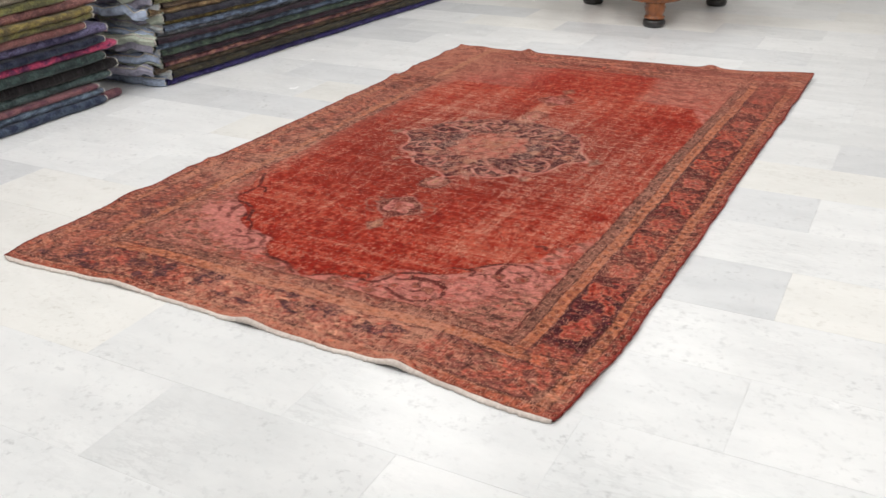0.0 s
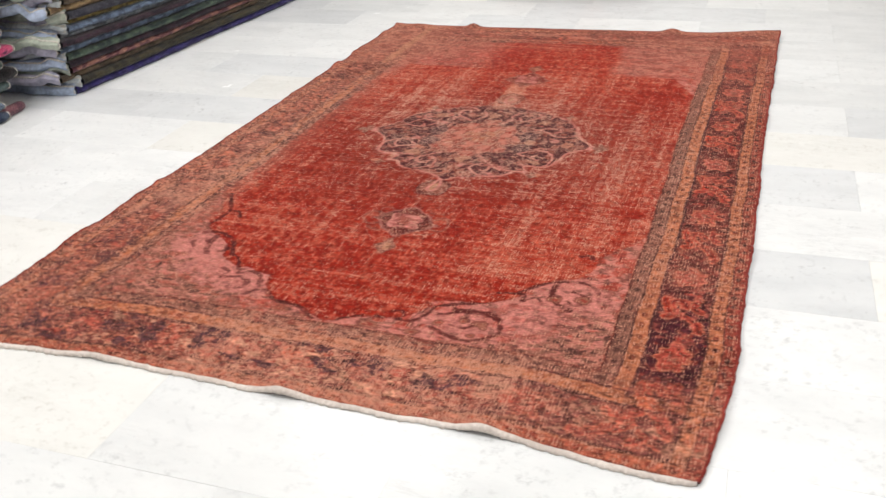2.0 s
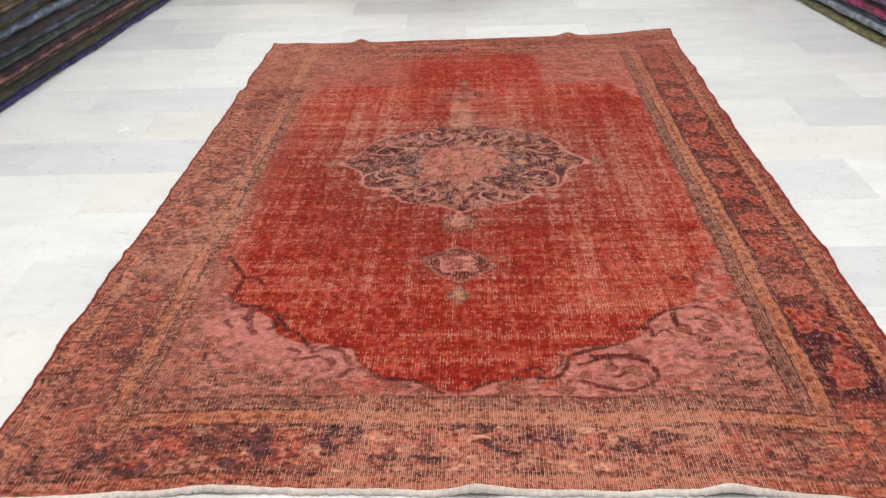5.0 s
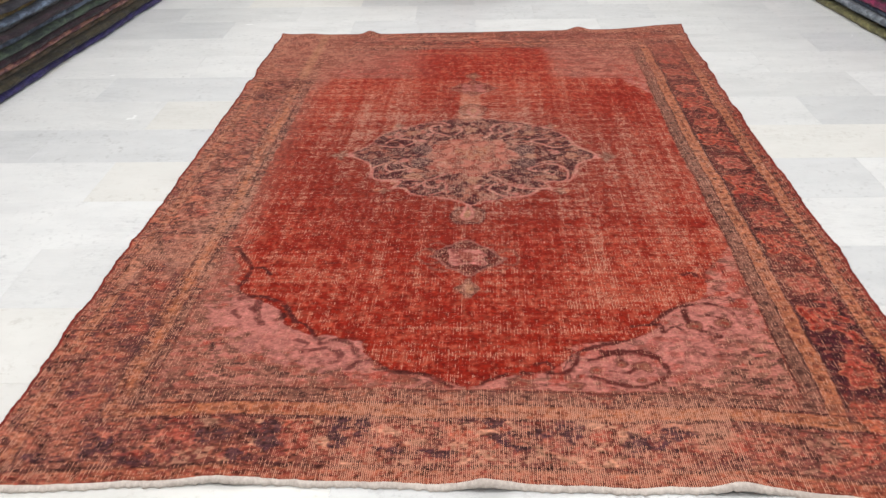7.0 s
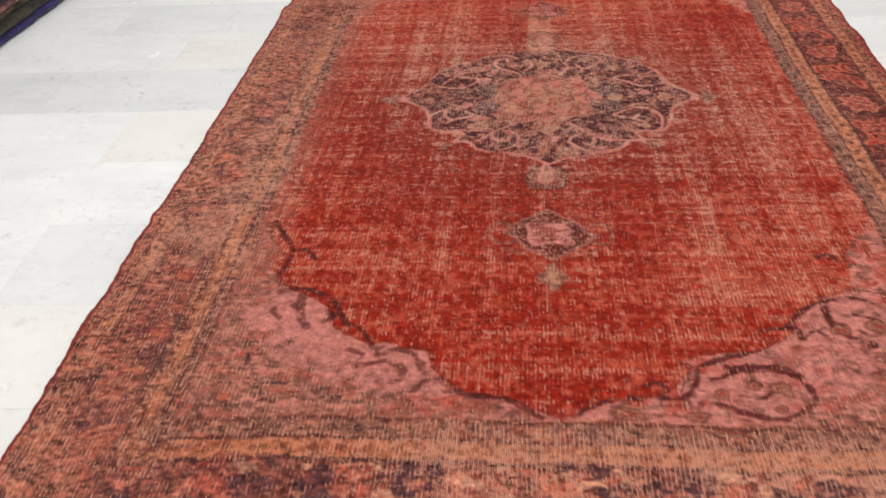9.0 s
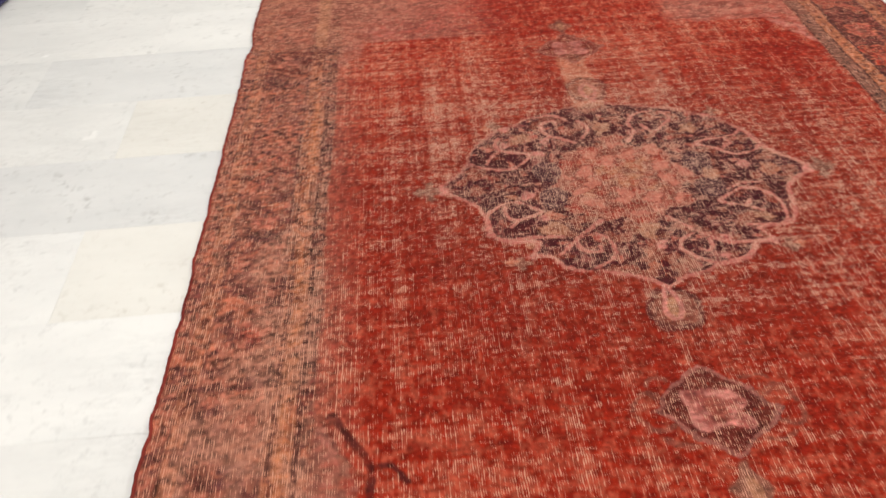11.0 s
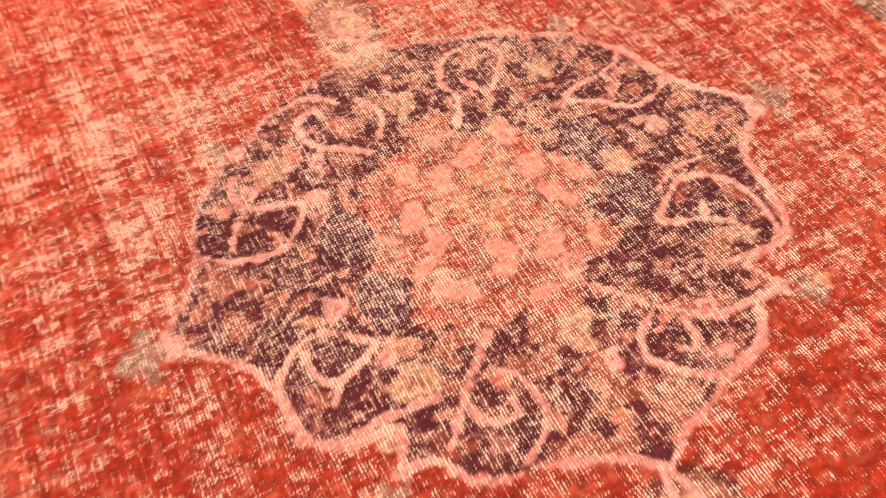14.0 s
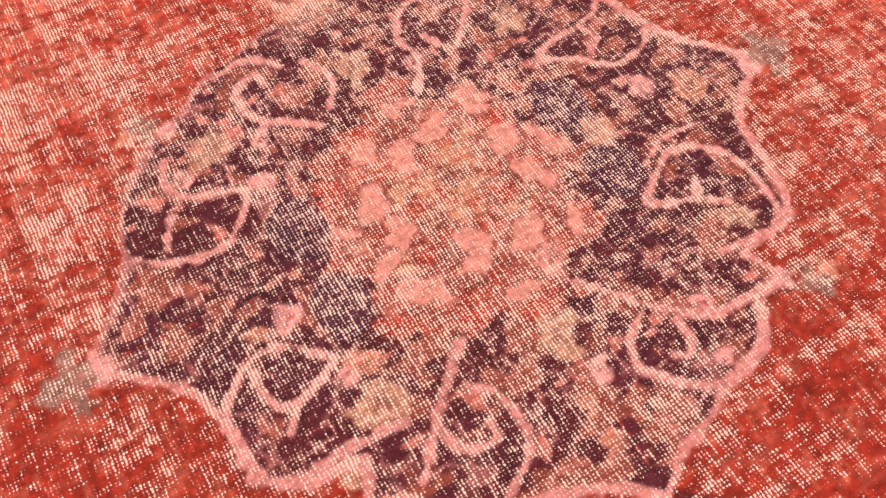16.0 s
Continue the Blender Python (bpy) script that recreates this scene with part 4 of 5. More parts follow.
leaf(dq, w, [(-74, -44), (-40, -34), (-6, -8), (28, 26), (58, 30), (66, 6), (44, -6)], 0.010, RED_LEAF)
leaf(-dq, -w, [(-70, -46), (-34, -40), (4, -22), (20, -40)], 0.009, SCARLET)
leaf(dq, -w, [(30, 44), (52, 22), (84, 30)], 0.008, RED_LEAF)
r = np.hypot(dp / 0.058, w / 0.046)
r = r / (0.90 + 0.12 * np.cos(7 * np.arctan2(w, dp))) + 0.5 * (vnoise(X, Y, 0.022, 0.022, 297, 2) - 0.5)
odd = np.where(np.floor(along / P + 0.5) % 2 == 0, 1.0, 0.35)
paint(main * step(1.14, 1.0, r), AUBERGINE)
paint(main * step(1.02, 0.92, r), SALMON)
paint(main * step(0.90, 0.78, r), RED_LEAF + (0.8 * odd)[..., None] * (ROSE * 1.05 - RED_LEAF))
paint(main * step(0.14, 0.04, np.abs(r - 0.55)) * 0.7, BROWN)
paint(main * step(0.38, 0.22, r) * 0.75, TAUPE)
paint(main * step(0.66, 0.76, vnoise(X, Y, 0.030, 0.026, 131, 2)) * 0.6, ROSE)
paint(main * step(0.70, 0.80, vnoise(X, Y, 0.022, 0.018, 133, 2)) * 0.6, RED_LEAF)
curl = np.abs(vnoise(X, Y, 0.050, 0.050, 139, 2) - 0.5)
paint(main * step(0.030, 0.014, curl) * 0.3, SALMON)
# fading, rubbing and soiling of the borders and the far end
border = step(276, 268, d)
fade_w = step(0.36, 0.22, dw) * (0.58 + 0.35 * (cloud - 0.5)) * (1 - 0.35 * np.exp(-((Y - 0.55) / 0.22) ** 2))
fade_s = step(0.33, 0.24, ds) * (0.34 + 0.14 * step(0.45, 0.2, X) + 0.4 * (cloud - 0.5))
fade_n = step(0.60, 0.34, dn + 0.25 * (cloud - 0.5) - 0.10 * step(0.5, 0.1, X)) * (0.34 + 0.46 * step(0.65, 0.3, X) + 0.42 * step(1.15, 1.28, X) * step(1.62, 1.5, X))
fade_e = step(0.33, 0.28, de) * (0.05 + 0.35 * (cloud - 0.5) + 0.12 * step(1.5, 2.6, Y))
red_mid = step(0.25, 0.29, dn) * step(0.42, 0.74, X + 3 * bite) * step(1.24, 1.18, X + bite)
fade_n = fade_n * (1 - 0.9 * red_mid) * np.where(Y < 2.34, 0.3, 1.0)
fade = np.clip(np.maximum(np.maximum(fade_w, fade_n), np.maximum(fade_s, fade_e)), 0, 0.9)
red_strip = step(0.30, 0.27, dn) * step(0.16, 0.2, dn) * step(0.6, 0.75, X) * step(1.15, 1.0, X)
fade *= 1 - 0.85 * red_strip
paint(red_strip * 0.8, SCARLET)
target = FADED + (0.2 * step(0.35, 0.2, dw) * step(2.7, 2.2, Y))[..., None] * (OCHRE - FADED)
paint(fade, target + (tuft * 0.35 * step(0.2, 0.4, dw))[..., None] * (SALMON - target))
# what is left of the stripes in the faded borders
for at, wide, col, k in ((32, 3, UMBER, 0.5), (66, 4, UMBER, 0.55), (193, 5, UMBER, 0.5), (234, 4, UMBER, 0.55), (270, 4, UMBER, 0.55), (252, 14, TAUPE, 0.45), (215, 15, ORANGE, 0.5), (48, 13, ORANGE, 0.3)):
    paint(step(2, -2, np.abs(d - at) - wide) * np.clip(border, 0, 1) * step(0.25, 0.55, vnoise(X, Y, 0.03, 0.03, 143, 2)) * k, col)
# dark flecks left of the old pile, in short runs along the rows
flk = vnoise(X, Y, 0.014, 0.010, 141, 2)
flk2 = vnoise(X, Y, 0.05, 0.035, 151, 2)
speck = np.clip(border + fade, 0, 1) * step(0.53, 0.63, 0.62 * flk + 0.48 * flk2 - 0.02)
soil = np.clip(0.16 + 0.6 * step(0.40, 0.25, dw) + 0.5 * step(0.45, 0.28, dn) + 0.42 * step(0.33, 0.24, ds) * step(0.1, 0.7, 1.9 - X), 0, 0.75)
paint(speck * soil, np.array(srgb(68, 40, 44)) + (0.5 * tuft)[..., None] * (BROWN - np.array(srgb(68, 40, 44))))
paint(np.clip(border, 0, 1) * step(0.62, 0.8, 0.6 * vnoise(X, Y, 0.02, 0.009, 161, 2) + 0.5 * vnoise(X, Y, 0.07, 0.05, 171, 2)) * soil * (1 - 0.8 * step(0.3, 0.2, dw)), np.array(srgb(126, 46, 36)))
paint(np.clip(border, 0, 1) * step(0.62, 0.8, 0.6 * vnoise(X, Y, 0.016, 0.008, 181, 2) + 0.5 * vnoise(X, Y, 0.06, 0.05, 191, 2)) * soil, SALMON)
# the knots of the dotted stripes that still stand
for mid_, half_, pitch_, col, sh in ((19, 7.0, 0.046, UMBER, 0.0), (48, 8.0, 0.046, np.array(srgb(88, 36, 28)), 0.3), (215, 8.0, 0.046, np.array(srgb(92, 40, 30)), 0.0), (252, 7.5, 0.046, UMBER, 0.5)):
    ph_ = (s / pitch_ + sh) % 1 - 0.5
    spot = step(1.1, 0.8, np.hypot((d - mid_) / half_, ph_ * pitch_ * 1000 / (half_ * 1.35)) + jag * 40)
    paint(spot * step(0.30, 0.5, vnoise(X, Y, 0.045, 0.045, 183, 2)) * np.where(dn < 0.3, 0.3, 0.65), col)
# navy ground showing between the faded rosettes of the near end and the west side
BLOTS = ((187, 104, 30, 34), (96, 62, 30, 12), (277, 67, 34, 13), (404, 150, 38, 28), (506, 136, 26, 34), (453, 87, 30, 14), (646, 148, 16, 40), (690, 178, 12, 36), (749, 104, 26, 14), (834, 104, 30, 14),
         (895, 203, 20, 10), (942, 196, 24, 14), (963, 148, 26, 16), (990, 118, 30, 12), (1091, 167, 28, 22), (1037, 164, 22, 14), (1236, 138, 40, 24), (1296, 165, 24, 20))
WEST_BLOTS = ((101, 534, 26, 22), (168, 528, 20, 28), (146, 443, 34, 26), (183, 662, 16, 22), (110, 290, 40, 26), (120, 800, 26, 24), (150, 1010, 26, 20), (190, 1180, 14, 50), (110, 1420, 24, 16))
blotted = np.zeros((NY, NX))
shred = 0.8 * (vnoise(X, Y, 0.022, 0.016, 149, 2) - 0.5)
crumbs = 0.65 * vnoise(X, Y, 0.011, 0.008, 151, 2) + 0.35 * vnoise(X, Y, 0.03, 0.02, 153, 2)
for bx, by, hx_, hy_ in BLOTS + WEST_BLOTS:
    near_ = np.s_[max(0, int((by - 90) / 3050 * NY)):int((by + 110) / 3000 * NY), max(0, int((bx - 90) / 1860 * NX)):int((bx + 130) / 1800 * NX)]
    r = np.hypot((X[near_] * 1000 - bx) / hx_, (Y[near_] * 1000 - by) / hy_) + 2.6 * shred[near_]
    frayed = step(1.35, 0.8, r) * (0.35 + 0.65 * step(0.38, 0.5, crumbs[near_])) * (0.95 if by < 250 else 0.65)
    blotted[near_] = np.maximum(blotted[near_], frayed)
    paint(frayed, np.array(srgb(62, 36, 46)) + (0.4 * tuft[near_])[..., None] * (TAUPE - np.array(srgb(62, 36, 46))), None, near_)
for bx, by, br in ((123, 508, 30), (330, 140, 34), (580, 140, 36), (790, 160, 34), (1150, 160, 36), (1390, 130, 40), (120, 700, 30), (130, 900, 34), (120, 1120, 34)):
    near_ = np.s_[max(0, int((by - 90) / 3050 * NY)):int((by + 110) / 3000 * NY), max(0, int((bx - 90) / 1860 * NX)):int((bx + 130) / 1800 * NX)]
    r = np.hypot(X[near_] * 1000 - bx, (Y[near_] * 1000 - by) * 1.15) / br + 1.2 * shred[near_]
    paint(step(1.1, 0.7, r) * 0.6, np.array(srgb(152, 66, 52)), None, near_)
    paint(step(0.16, 0.05, np.abs(r - 0.75)) * 0.6, UMBER, None, near_)
ne = step(2.34, 2.40, Y) * step(1.16, 1.24, X) * step(1.58, 1.50, X)
paint(ne * (0.25 + 0.4 * step(0.4, 0.6, cloud)), np.array(srgb(164, 100, 86)))
paint(ne * step(0.54, 0.66, vnoise(X, Y, 0.03, 0.02, 207, 2)) * 0.65, np.array(srgb(122, 66, 58)))
paint(ne * step(0.58, 0.70, vnoise(X, Y, 0.05, 0.03, 209, 2)) * 0.5, np.array(srgb(140, 52, 40)))
# weft bands in the faded far end
weft_band = step(0.42, 0.30, dn) * step(0.50, 0.62, 0.6 * vnoise(X, Y, 0.5, 0.03, 193, 2) + 0.4 * vnoise(X, Y, 0.12, 0.012, 195, 2))
paint(weft_band * 0.45, np.array(srgb(116, 62, 54)))
paint(step(0.40, 0.30, dn) * step(0.56, 0.66, 0.6 * vnoise(X, Y, 0.4, 0.035, 197, 2) + 0.4 * vnoise(X, Y, 0.1, 0.014, 199, 2)) * 0.5, np.array(srgb(172, 112, 92)))
# a darker unfaded block in the west border, and the paler rows beyond it
block = step(0.03, 0.06, dw) * step(0.27, 0.23, dw) * step(2.14, 2.18, Y) * step(2.335, 2.31, Y)
paint(block * step(0.40, 0.56, vnoise(X, Y, 0.03, 0.02, 187, 2)) * 0.75, AUBERGINE + (0.5 * tuft)[..., None] * (BROWN - AUBERGINE))
paint(step(2.325, 2.345, Y) * step(0.36, 0.30, dw) * 0.35, np.array(srgb(158, 98, 80)))
far_fleck = vnoise(X, Y, 0.022, 0.010, 203, 2) * 0.6 + vnoise(X, Y, 0.09, 0.03, 205, 2) * 0.5
paint(step(2.33, 2.40, Y) * np.clip(step(0.66, 0.5, X) + step(1.15, 1.3, X) + step(0.32, 0.26, dn), 0, 1) * step(0.54, 0.66, far_fleck) * 0.6, np.array(srgb(112, 54, 46)))
paint(step(2.33, 2.40, Y) * step(0.5, 0.35, X) * step(0.024, 0.012, np.abs(X - 0.175 + 0.01 * (cloud - 0.5))) * 0.5, OCHRE)
paint(step(0.30, 0.26, dw) * step(0.006, 0.002, np.abs(Y - 2.335 + 0.01 * (cloud - 0.5))) * 0.5, UMBER)
# pale shards where the near border is worn to the foundation, its inner ochre stripe and grey-beige rubs on the west side
shards = step(0.20, 0.17, ds) * step(0.03, 0.05, ds) * step(0.2, 0.5, X) * step(0.55, 0.63, 0.5 * crumbs + 0.5 * vnoise(X, Y, 0.045, 0.03, 155, 2)) * (1 - np.clip(blotted, 0, 1))
paint(shards * (0.6 - 0.35 * step(1.15, 1.3, X)), np.array(srgb(206, 150, 122)))
paint(step(0.03, 0.05, dw) * step(0.27, 0.24, dw) * step(0.5, 0.7, Y) * step(1.6, 1.3, Y) * step(0.5, 0.62, vnoise(X, Y, 0.09, 0.12, 157, 2)) * (0.2 + 0.5 * crumbs), np.array(srgb(164, 114, 96)))
# inner stripes of the near end and the west side: ochre rubbed between two dark broken lines
for d, lo_, hi_, k in ((ds, 0.186, 0.226, step(0.2, 0.24, X)), (dw, 0.199, 0.232, step(0.22, 0.3, Y) * step(2.1, 1.9, Y))):
    paint(step(lo_, lo_ + 0.006, d) * step(hi_, hi_ - 0.006, d) * k * (0.12 + 0.4 * step(0.42, 0.62, crumbs)) * (0.4 + 0.6 * step(0.35, 0.6, cloud)), np.array(srgb(166, 98, 62)))
    for e in (lo_ - 0.004, hi_ + 0.004):
        paint(step(0.006, 0.003, np.abs(d - e + 0.006 * (crumbs - 0.5))) * k * step(0.40, 0.52, crumbs) * 0.75, 0.6 * UMBER + 0.4 * AUBERGINE)
# dark selvedge row along the near end
paint(step(0.008, 0.004, np.abs(ds - 0.040 + 0.004 * (crumbs - 0.5))) * step(0.30, 0.5, crumbs) * 0.65, 0.6 * UMBER + 0.4 * AUBERGINE)
paint(step(0.034, 0.028, ds) * 0.4, np.array(srgb(134, 52, 40)))
# the near west spandrel keeps a pink ear with dark outlines
ear = plain * corner * step(0.85, 0.7, X) * step(1.0, 0.9, Y)
paint(ear * (0.35 + 0.35 * step(0.35, 0.55, crumbs)), PINK * 1.08)
wear -= 0.16 * ear
for pts, half in NEAR_WEST:
    line = curve(pts, 4)
    lo, hi = line.min(0) - 0.03, line.max(0) + 0.03
    near_ = np.s_[max(0, int(lo[1] / 3.10 * NY) - 30):int(hi[1] / 3.0 * NY) + 30, max(0, int(lo[0] / 1.86 * NX) - 8):int(hi[0] / 1.8 * NX) + 16]
    stroke = step(0.004, -0.002, away(wx[near_], my_[near_], line) + worn_line[near_] - (half + 1) / 1000) * (0.2 + 0.42 * broken[near_])
    paint(stroke, 0.8 * AUBERGINE + 0.2 * BROWN, None, near_)
    wear[near_] -= 0.25 * stroke
# deeper pile beyond the medallion
wear -= 0.10 * step(1.85, 2.1, Y) * step(0.6, 0.8, X) * step(1.55, 1.4, X)
# bare warp in the near border
bare_s = step(0.30, 0.2, ds) * step(0.35, 0.75, X + 0.5 * (cloud - 0.5)) * step(1.6, 1.35, X)
wear += bare_s * (0.42 + 0.4 * (streak_y - 0.5))
wear -= (0.15 + 0.2 * step(0.45, 0.6, X)) * blotted
wear += step(0.3, 0.2, de) * (0.08 + 0.4 * (cloud - 0.5)) + step(0.3, 0.2, dw) * 0.12 + step(0.34, 0.2, dn) * 0.1
wear[:] = np.clip(wear + 0.22 * (vnoise(X, Y, 0.02, 0.02, 201, 2) - 0.5), 0, 1)

# uneven knots: tone jumps from tuft to tuft, more so where the pile is rubbed
grain = vnoise(X, Y, 0.0075, 0.0052, 211) + 0.6 * vnoise(X, Y, 0.014, 0.009, 221) - 0.8
dye *= (1 + (0.62 + 0.62 * np.clip(border + fade, 0, 1)) * (1 - 0.6 * np.maximum(calm, thick)) * grain)[..., None]
dye = np.clip(dye, 0.004, 0.9)
Z = Z + 0.0009 * thick

# how far the dye has run into the bare foundation: least round the medallion
middle = np.exp(-((X - CX) / 0.62) ** 2 - ((Y - CY) / 0.58) ** 2)
stained = np.clip(0.9 - 0.85 * middle, 0, 1)
stained = np.maximum(stained, 0.46 * (np.hypot((X - CX) / 0.42, (Y - CY) / 0.37) < 1))
wear = np.clip(wear + np.where(dye.sum(-1) < 0.09, 0.10, (0.42 + 0.04 * step(0.75, 0.35, X) + 0.05 * step(1.0, 1.3, X)) * (1 - 0.35 * rosette)) * np.exp(-((X - CX) / 0.52) ** 2 - ((Y - CY) / 0.46) ** 2) - 0.07, 0, 0.86)
rug = empty("rug")
tagged(rug, "worn red hand-knotted wool rug with medallion, lying flat on marble tiles", "rug")
pile = grid_mesh("woven_face", np.stack([X, Y, Z], -1), PILE, rug)
attr = pile.data.color_attributes.new("dye", "FLOAT_COLOR", "POINT")
attr.data.foreach_set("color", np.concatenate([dye.reshape(-1, 3), stained.reshape(-1, 1)], 1).astype(np.float32).ravel())
attr = pile.data.attributes.new("even", "FLOAT", "POINT")
attr.data.foreach_set("value", even_ground.astype(np.float32).ravel())
attr = pile.data.attributes.new("wear", "FLOAT", "POINT")
attr.data.foreach_set("value", wear.astype(np.float32).ravel())


def ribbon(x, y, z, ox, oy, r, steps=10, flat=1.0):
    """A cord or folded band along a line of places; ox, oy point outward."""
    a = np.linspace(0, 2 * math.pi, steps, endpoint=False)
    out, up = np.cos(a) * r, np.sin(a) * r * flat
    return np.stack([x[:, None] + ox[:, None] * out, y[:, None] + oy[:, None] * out, z[:, None] + up], -1)


for name, col, sgn in (("west_selvedge", 0, -1), ("east_selvedge", NX - 1, 1)):
    iy = np.linspace(0, NY - 1, 420).astype(int)
    ex, ey, ez = X[iy, col], Y[iy, col], Z[iy, col]
    one = np.ones(420)
    rr = 0.0034 * (1 + 0.15 * np.sin(np.arange(420) * 1.9))
    pts = ribbon(ex + sgn * 0.001, ey, ez - 0.0012, sgn * one, 0 * one, 1.0)
    pts = np.stack([ex[:, None] + sgn * 0.001 + (pts[..., 0] - ex[:, None] - sgn * 0.001) * rr[:, None], pts[..., 1], (ez - 0.0012)[:, None] + (pts[..., 2] - (ez - 0.0012)[:, None]) * rr[:, None]], -1)
    grid_mesh("selvedge", pts, SELVEDGE, rug, "dark red overcast wool edge cord", wrap=True)

# flat-woven cotton ends: a pale band turned down to the floor, frayed
ix = np.arange(NX)
ex, ey, ez = X[0, ix], Y[0, ix], Z[0, ix]
band = 0.0075 + 0.005 * vnoise(ex, ey * 0, 0.05, 1, 301, 2) + 0.009 * vnoise(ex, ey * 0, 0.007, 1, 303, 2) - 0.003
band *= 0.8 * step(-0.01, 0.03, ex) * step(1.815, 1.775, ex)
rows = []
for k, (f, dz) in enumerate(((-0.2, 0.0004), (0.1, 0.0006), (0.45, -0.0008), (0.8, -0.0022), (1.0, -0.0036), (0.96, -0.0054), (0.5, -0.0052))):
    zz = np.maximum(ez + dz, 0.0008) if f < 0.9 else np.maximum(ez * 0.7 + dz, 0.0006)
    rows.append(np.stack([ex, ey - band * f, zz], -1))
grid_mesh("kilim_end", np.stack(rows), COTTON, rug, "pale undyed cotton flat-woven end")
ex, ey, ez = X[-1, ix], Y[-1, ix], Z[-1, ix]
rows = []
for f, dz in ((-0.1, 0.0010), (0.4, 0.0008), (0.8, -0.001), (1.0, -0.004), (0.7, -0.006)):
    rows.append(np.stack([ex, ey + 0.009 * f, np.maximum(ez + dz, 0.0008)], -1))
grid_mesh("rolled_end", np.stack(rows), SELVEDGE, rug, "dark red bound end")


# ---- stacks of folded rugs ----
def folded_rug(face, slope, y0, y1, z0, thick, depth, mat, seed, facing=1, end_mat=None, label="", group="", layers=2, plait=0.0, group_seed=0, ruffle=1.0):
    """One rug folded into a long flat bundle, its rounded fold along the line x = face + slope * y."""
    rnd = np.random.RandomState(seed)
    n = max(24, int((y1 - y0) / 0.022))
    y = np.linspace(y0, y1, n)
    base = empty("folded_rug", face + slope * (y0 + y1) / 2, (y0 + y1) / 2, z0)
    ox, oy = face + slope * (y0 + y1) / 2, (y0 + y1) / 2
    wave = 0.018 * (vnoise(y, y * 0, 0.35, 1, seed, 2) - 0.5) + 0.014 * (vnoise(y, y * 0, 0.07, 1, seed + 7, 2) - 0.5)
    out = rnd.uniform(-0.026, 0.018)
    r = thick * 0.5 * 0.985
    arc = np.linspace(-math.pi / 2, math.pi / 2, 13)
    prof = [(-depth, -r), (-depth * 0.6, -r), (-depth * 0.25, -r), (-r * 2.2, -r)]
    prof += [(-r * 1.05 + 1.05 * r * math.cos(t), r * math.sin(t) * (1 - 0.06 * math.cos(t) ** 2)) for t in arc]
    prof += [(-r * 2.2, r), (-depth * 0.25, r), (-depth * 0.6, r), (-depth, r)]
    prof = np.array(prof)
    lump = 1 + 0.30 * (vnoise(y, y * 0, 0.10, 1, seed + 5, 2) - 0.5)
    px_ = face + slope * y - ox
    pts = np.empty((n, len(prof), 3))
    pts[..., 0] = px_[:, None] + facing * ((out + wave)[:, None] + prof[None, :, 0])
    pts[..., 1] = (y - oy)[:, None]
    swell = 0.11 * (vnoise(y, y * 0, 0.55, 1, group_seed, 2) - 0.5) + 0.03 * (vnoise(y, y * 0, 0.13, 1, group_seed + 9) - 0.5)
    pts[..., 2] = r + prof[None, :, 1] * np.where(prof[None, :, 1] > 0, lump[:, None] * 0.5 + 0.5, 1) 
    crease = 0.009 * ruffle * (vnoise(y, y * 0, 0.030, 1, seed + 11, 2) - 0.5)
    pts[..., 0] += facing * crease[:, None] * np.clip(1 + prof[None, :, 0] / (2 * r), 0, 1)
    # the bundle rounds off towards its ends
    near_end = np.minimum((y1 - y) / 0.035, 1) if plait else np.minimum(np.minimum(y1 - y, y - y0) / 0.035, 1)
    slim = 0.78 + 0.22 * np.sqrt(np.clip(1 - (1 - near_end) ** 2, 0, 1))
    pts[..., 2] = r * 0.8 + (pts[..., 2] - r * 0.8) * slim[:, None]
    pts[..., 0] -= facing * (1 - slim)[:, None] * 0.03 * (prof[None, :, 0] > -3 * r)
    pts[..., 2] = (pts[..., 2] + z0) * (1 + swell[:, None]) - z0
    grid_mesh("fold", pts, mat, base, wrap=True)
    # ends: the leaves of the fold, each with its pale bound edge
    for yy, sgn in ((y0, -1), (y1, 1)):
        k = 0 if sgn < 0 else -1
        cx = px_[k] + facing * (out + wave[k])
        lift = z0 * swell[k]
        if plait and sgn < 0:
            # soft leaves of the folded end, bulging and sagging in waves
            qx, qz = np.meshgrid(np.linspace(-0.42, 0.0, 36), np.linspace(-1, 1, 9), indexing="ij")
            corner_ = np.clip((qx + 0.06) / 0.06, 0, 1)
            full = np.sqrt(np.clip(1 - qz ** 2, 0, 1))
            ripple = vnoise(qx, qx * 0, 0.07, 1, seed + 31, 2) - 0.5
            sagz = 0.066 * (vnoise(qx, qx * 0, 0.10, 1, group_seed + 33 + seed // 3, 2) - 0.5) * (1 - corner_) * min(1.0, z0 / 0.05)
            gx = cx + facing * (qx - 0.004 - 0.6 * r * corner_ * (1 - full))
            gy = yy - oy + 0.004 - (0.030 + 0.050 * rnd.rand() + 0.034 * ripple) * full * (1 - 0.6 * corner_) - 0.004 * np.sin(qz * 7 + seed)
            gz = r + qz * r * 1.8 + lift + sagz
            grid_mesh("end_leaf", np.stack([gx, gy, np.maximum(gz, 0.001 - z0)], -1), end_mat or mat, base)
            # its pale bound edge, following the waves
            lip = np.stack([gx[:, 7], gy[:, 7] - 0.003, gz[:, 7]], -1)
            ca, sa = np.cos(np.linspace(0, 2 * math.pi, 6, endpoint=False)) * 0.0042, np.sin(np.linspace(0, 2 * math.pi, 6, endpoint=False)) * 0.0042
            cord = np.stack([np.repeat(lip[:, :1], 6, 1), lip[:, 1:2] + ca[None], np.maximum(lip[:, 2:3] + sa[None], 0.001 - z0)], -1)
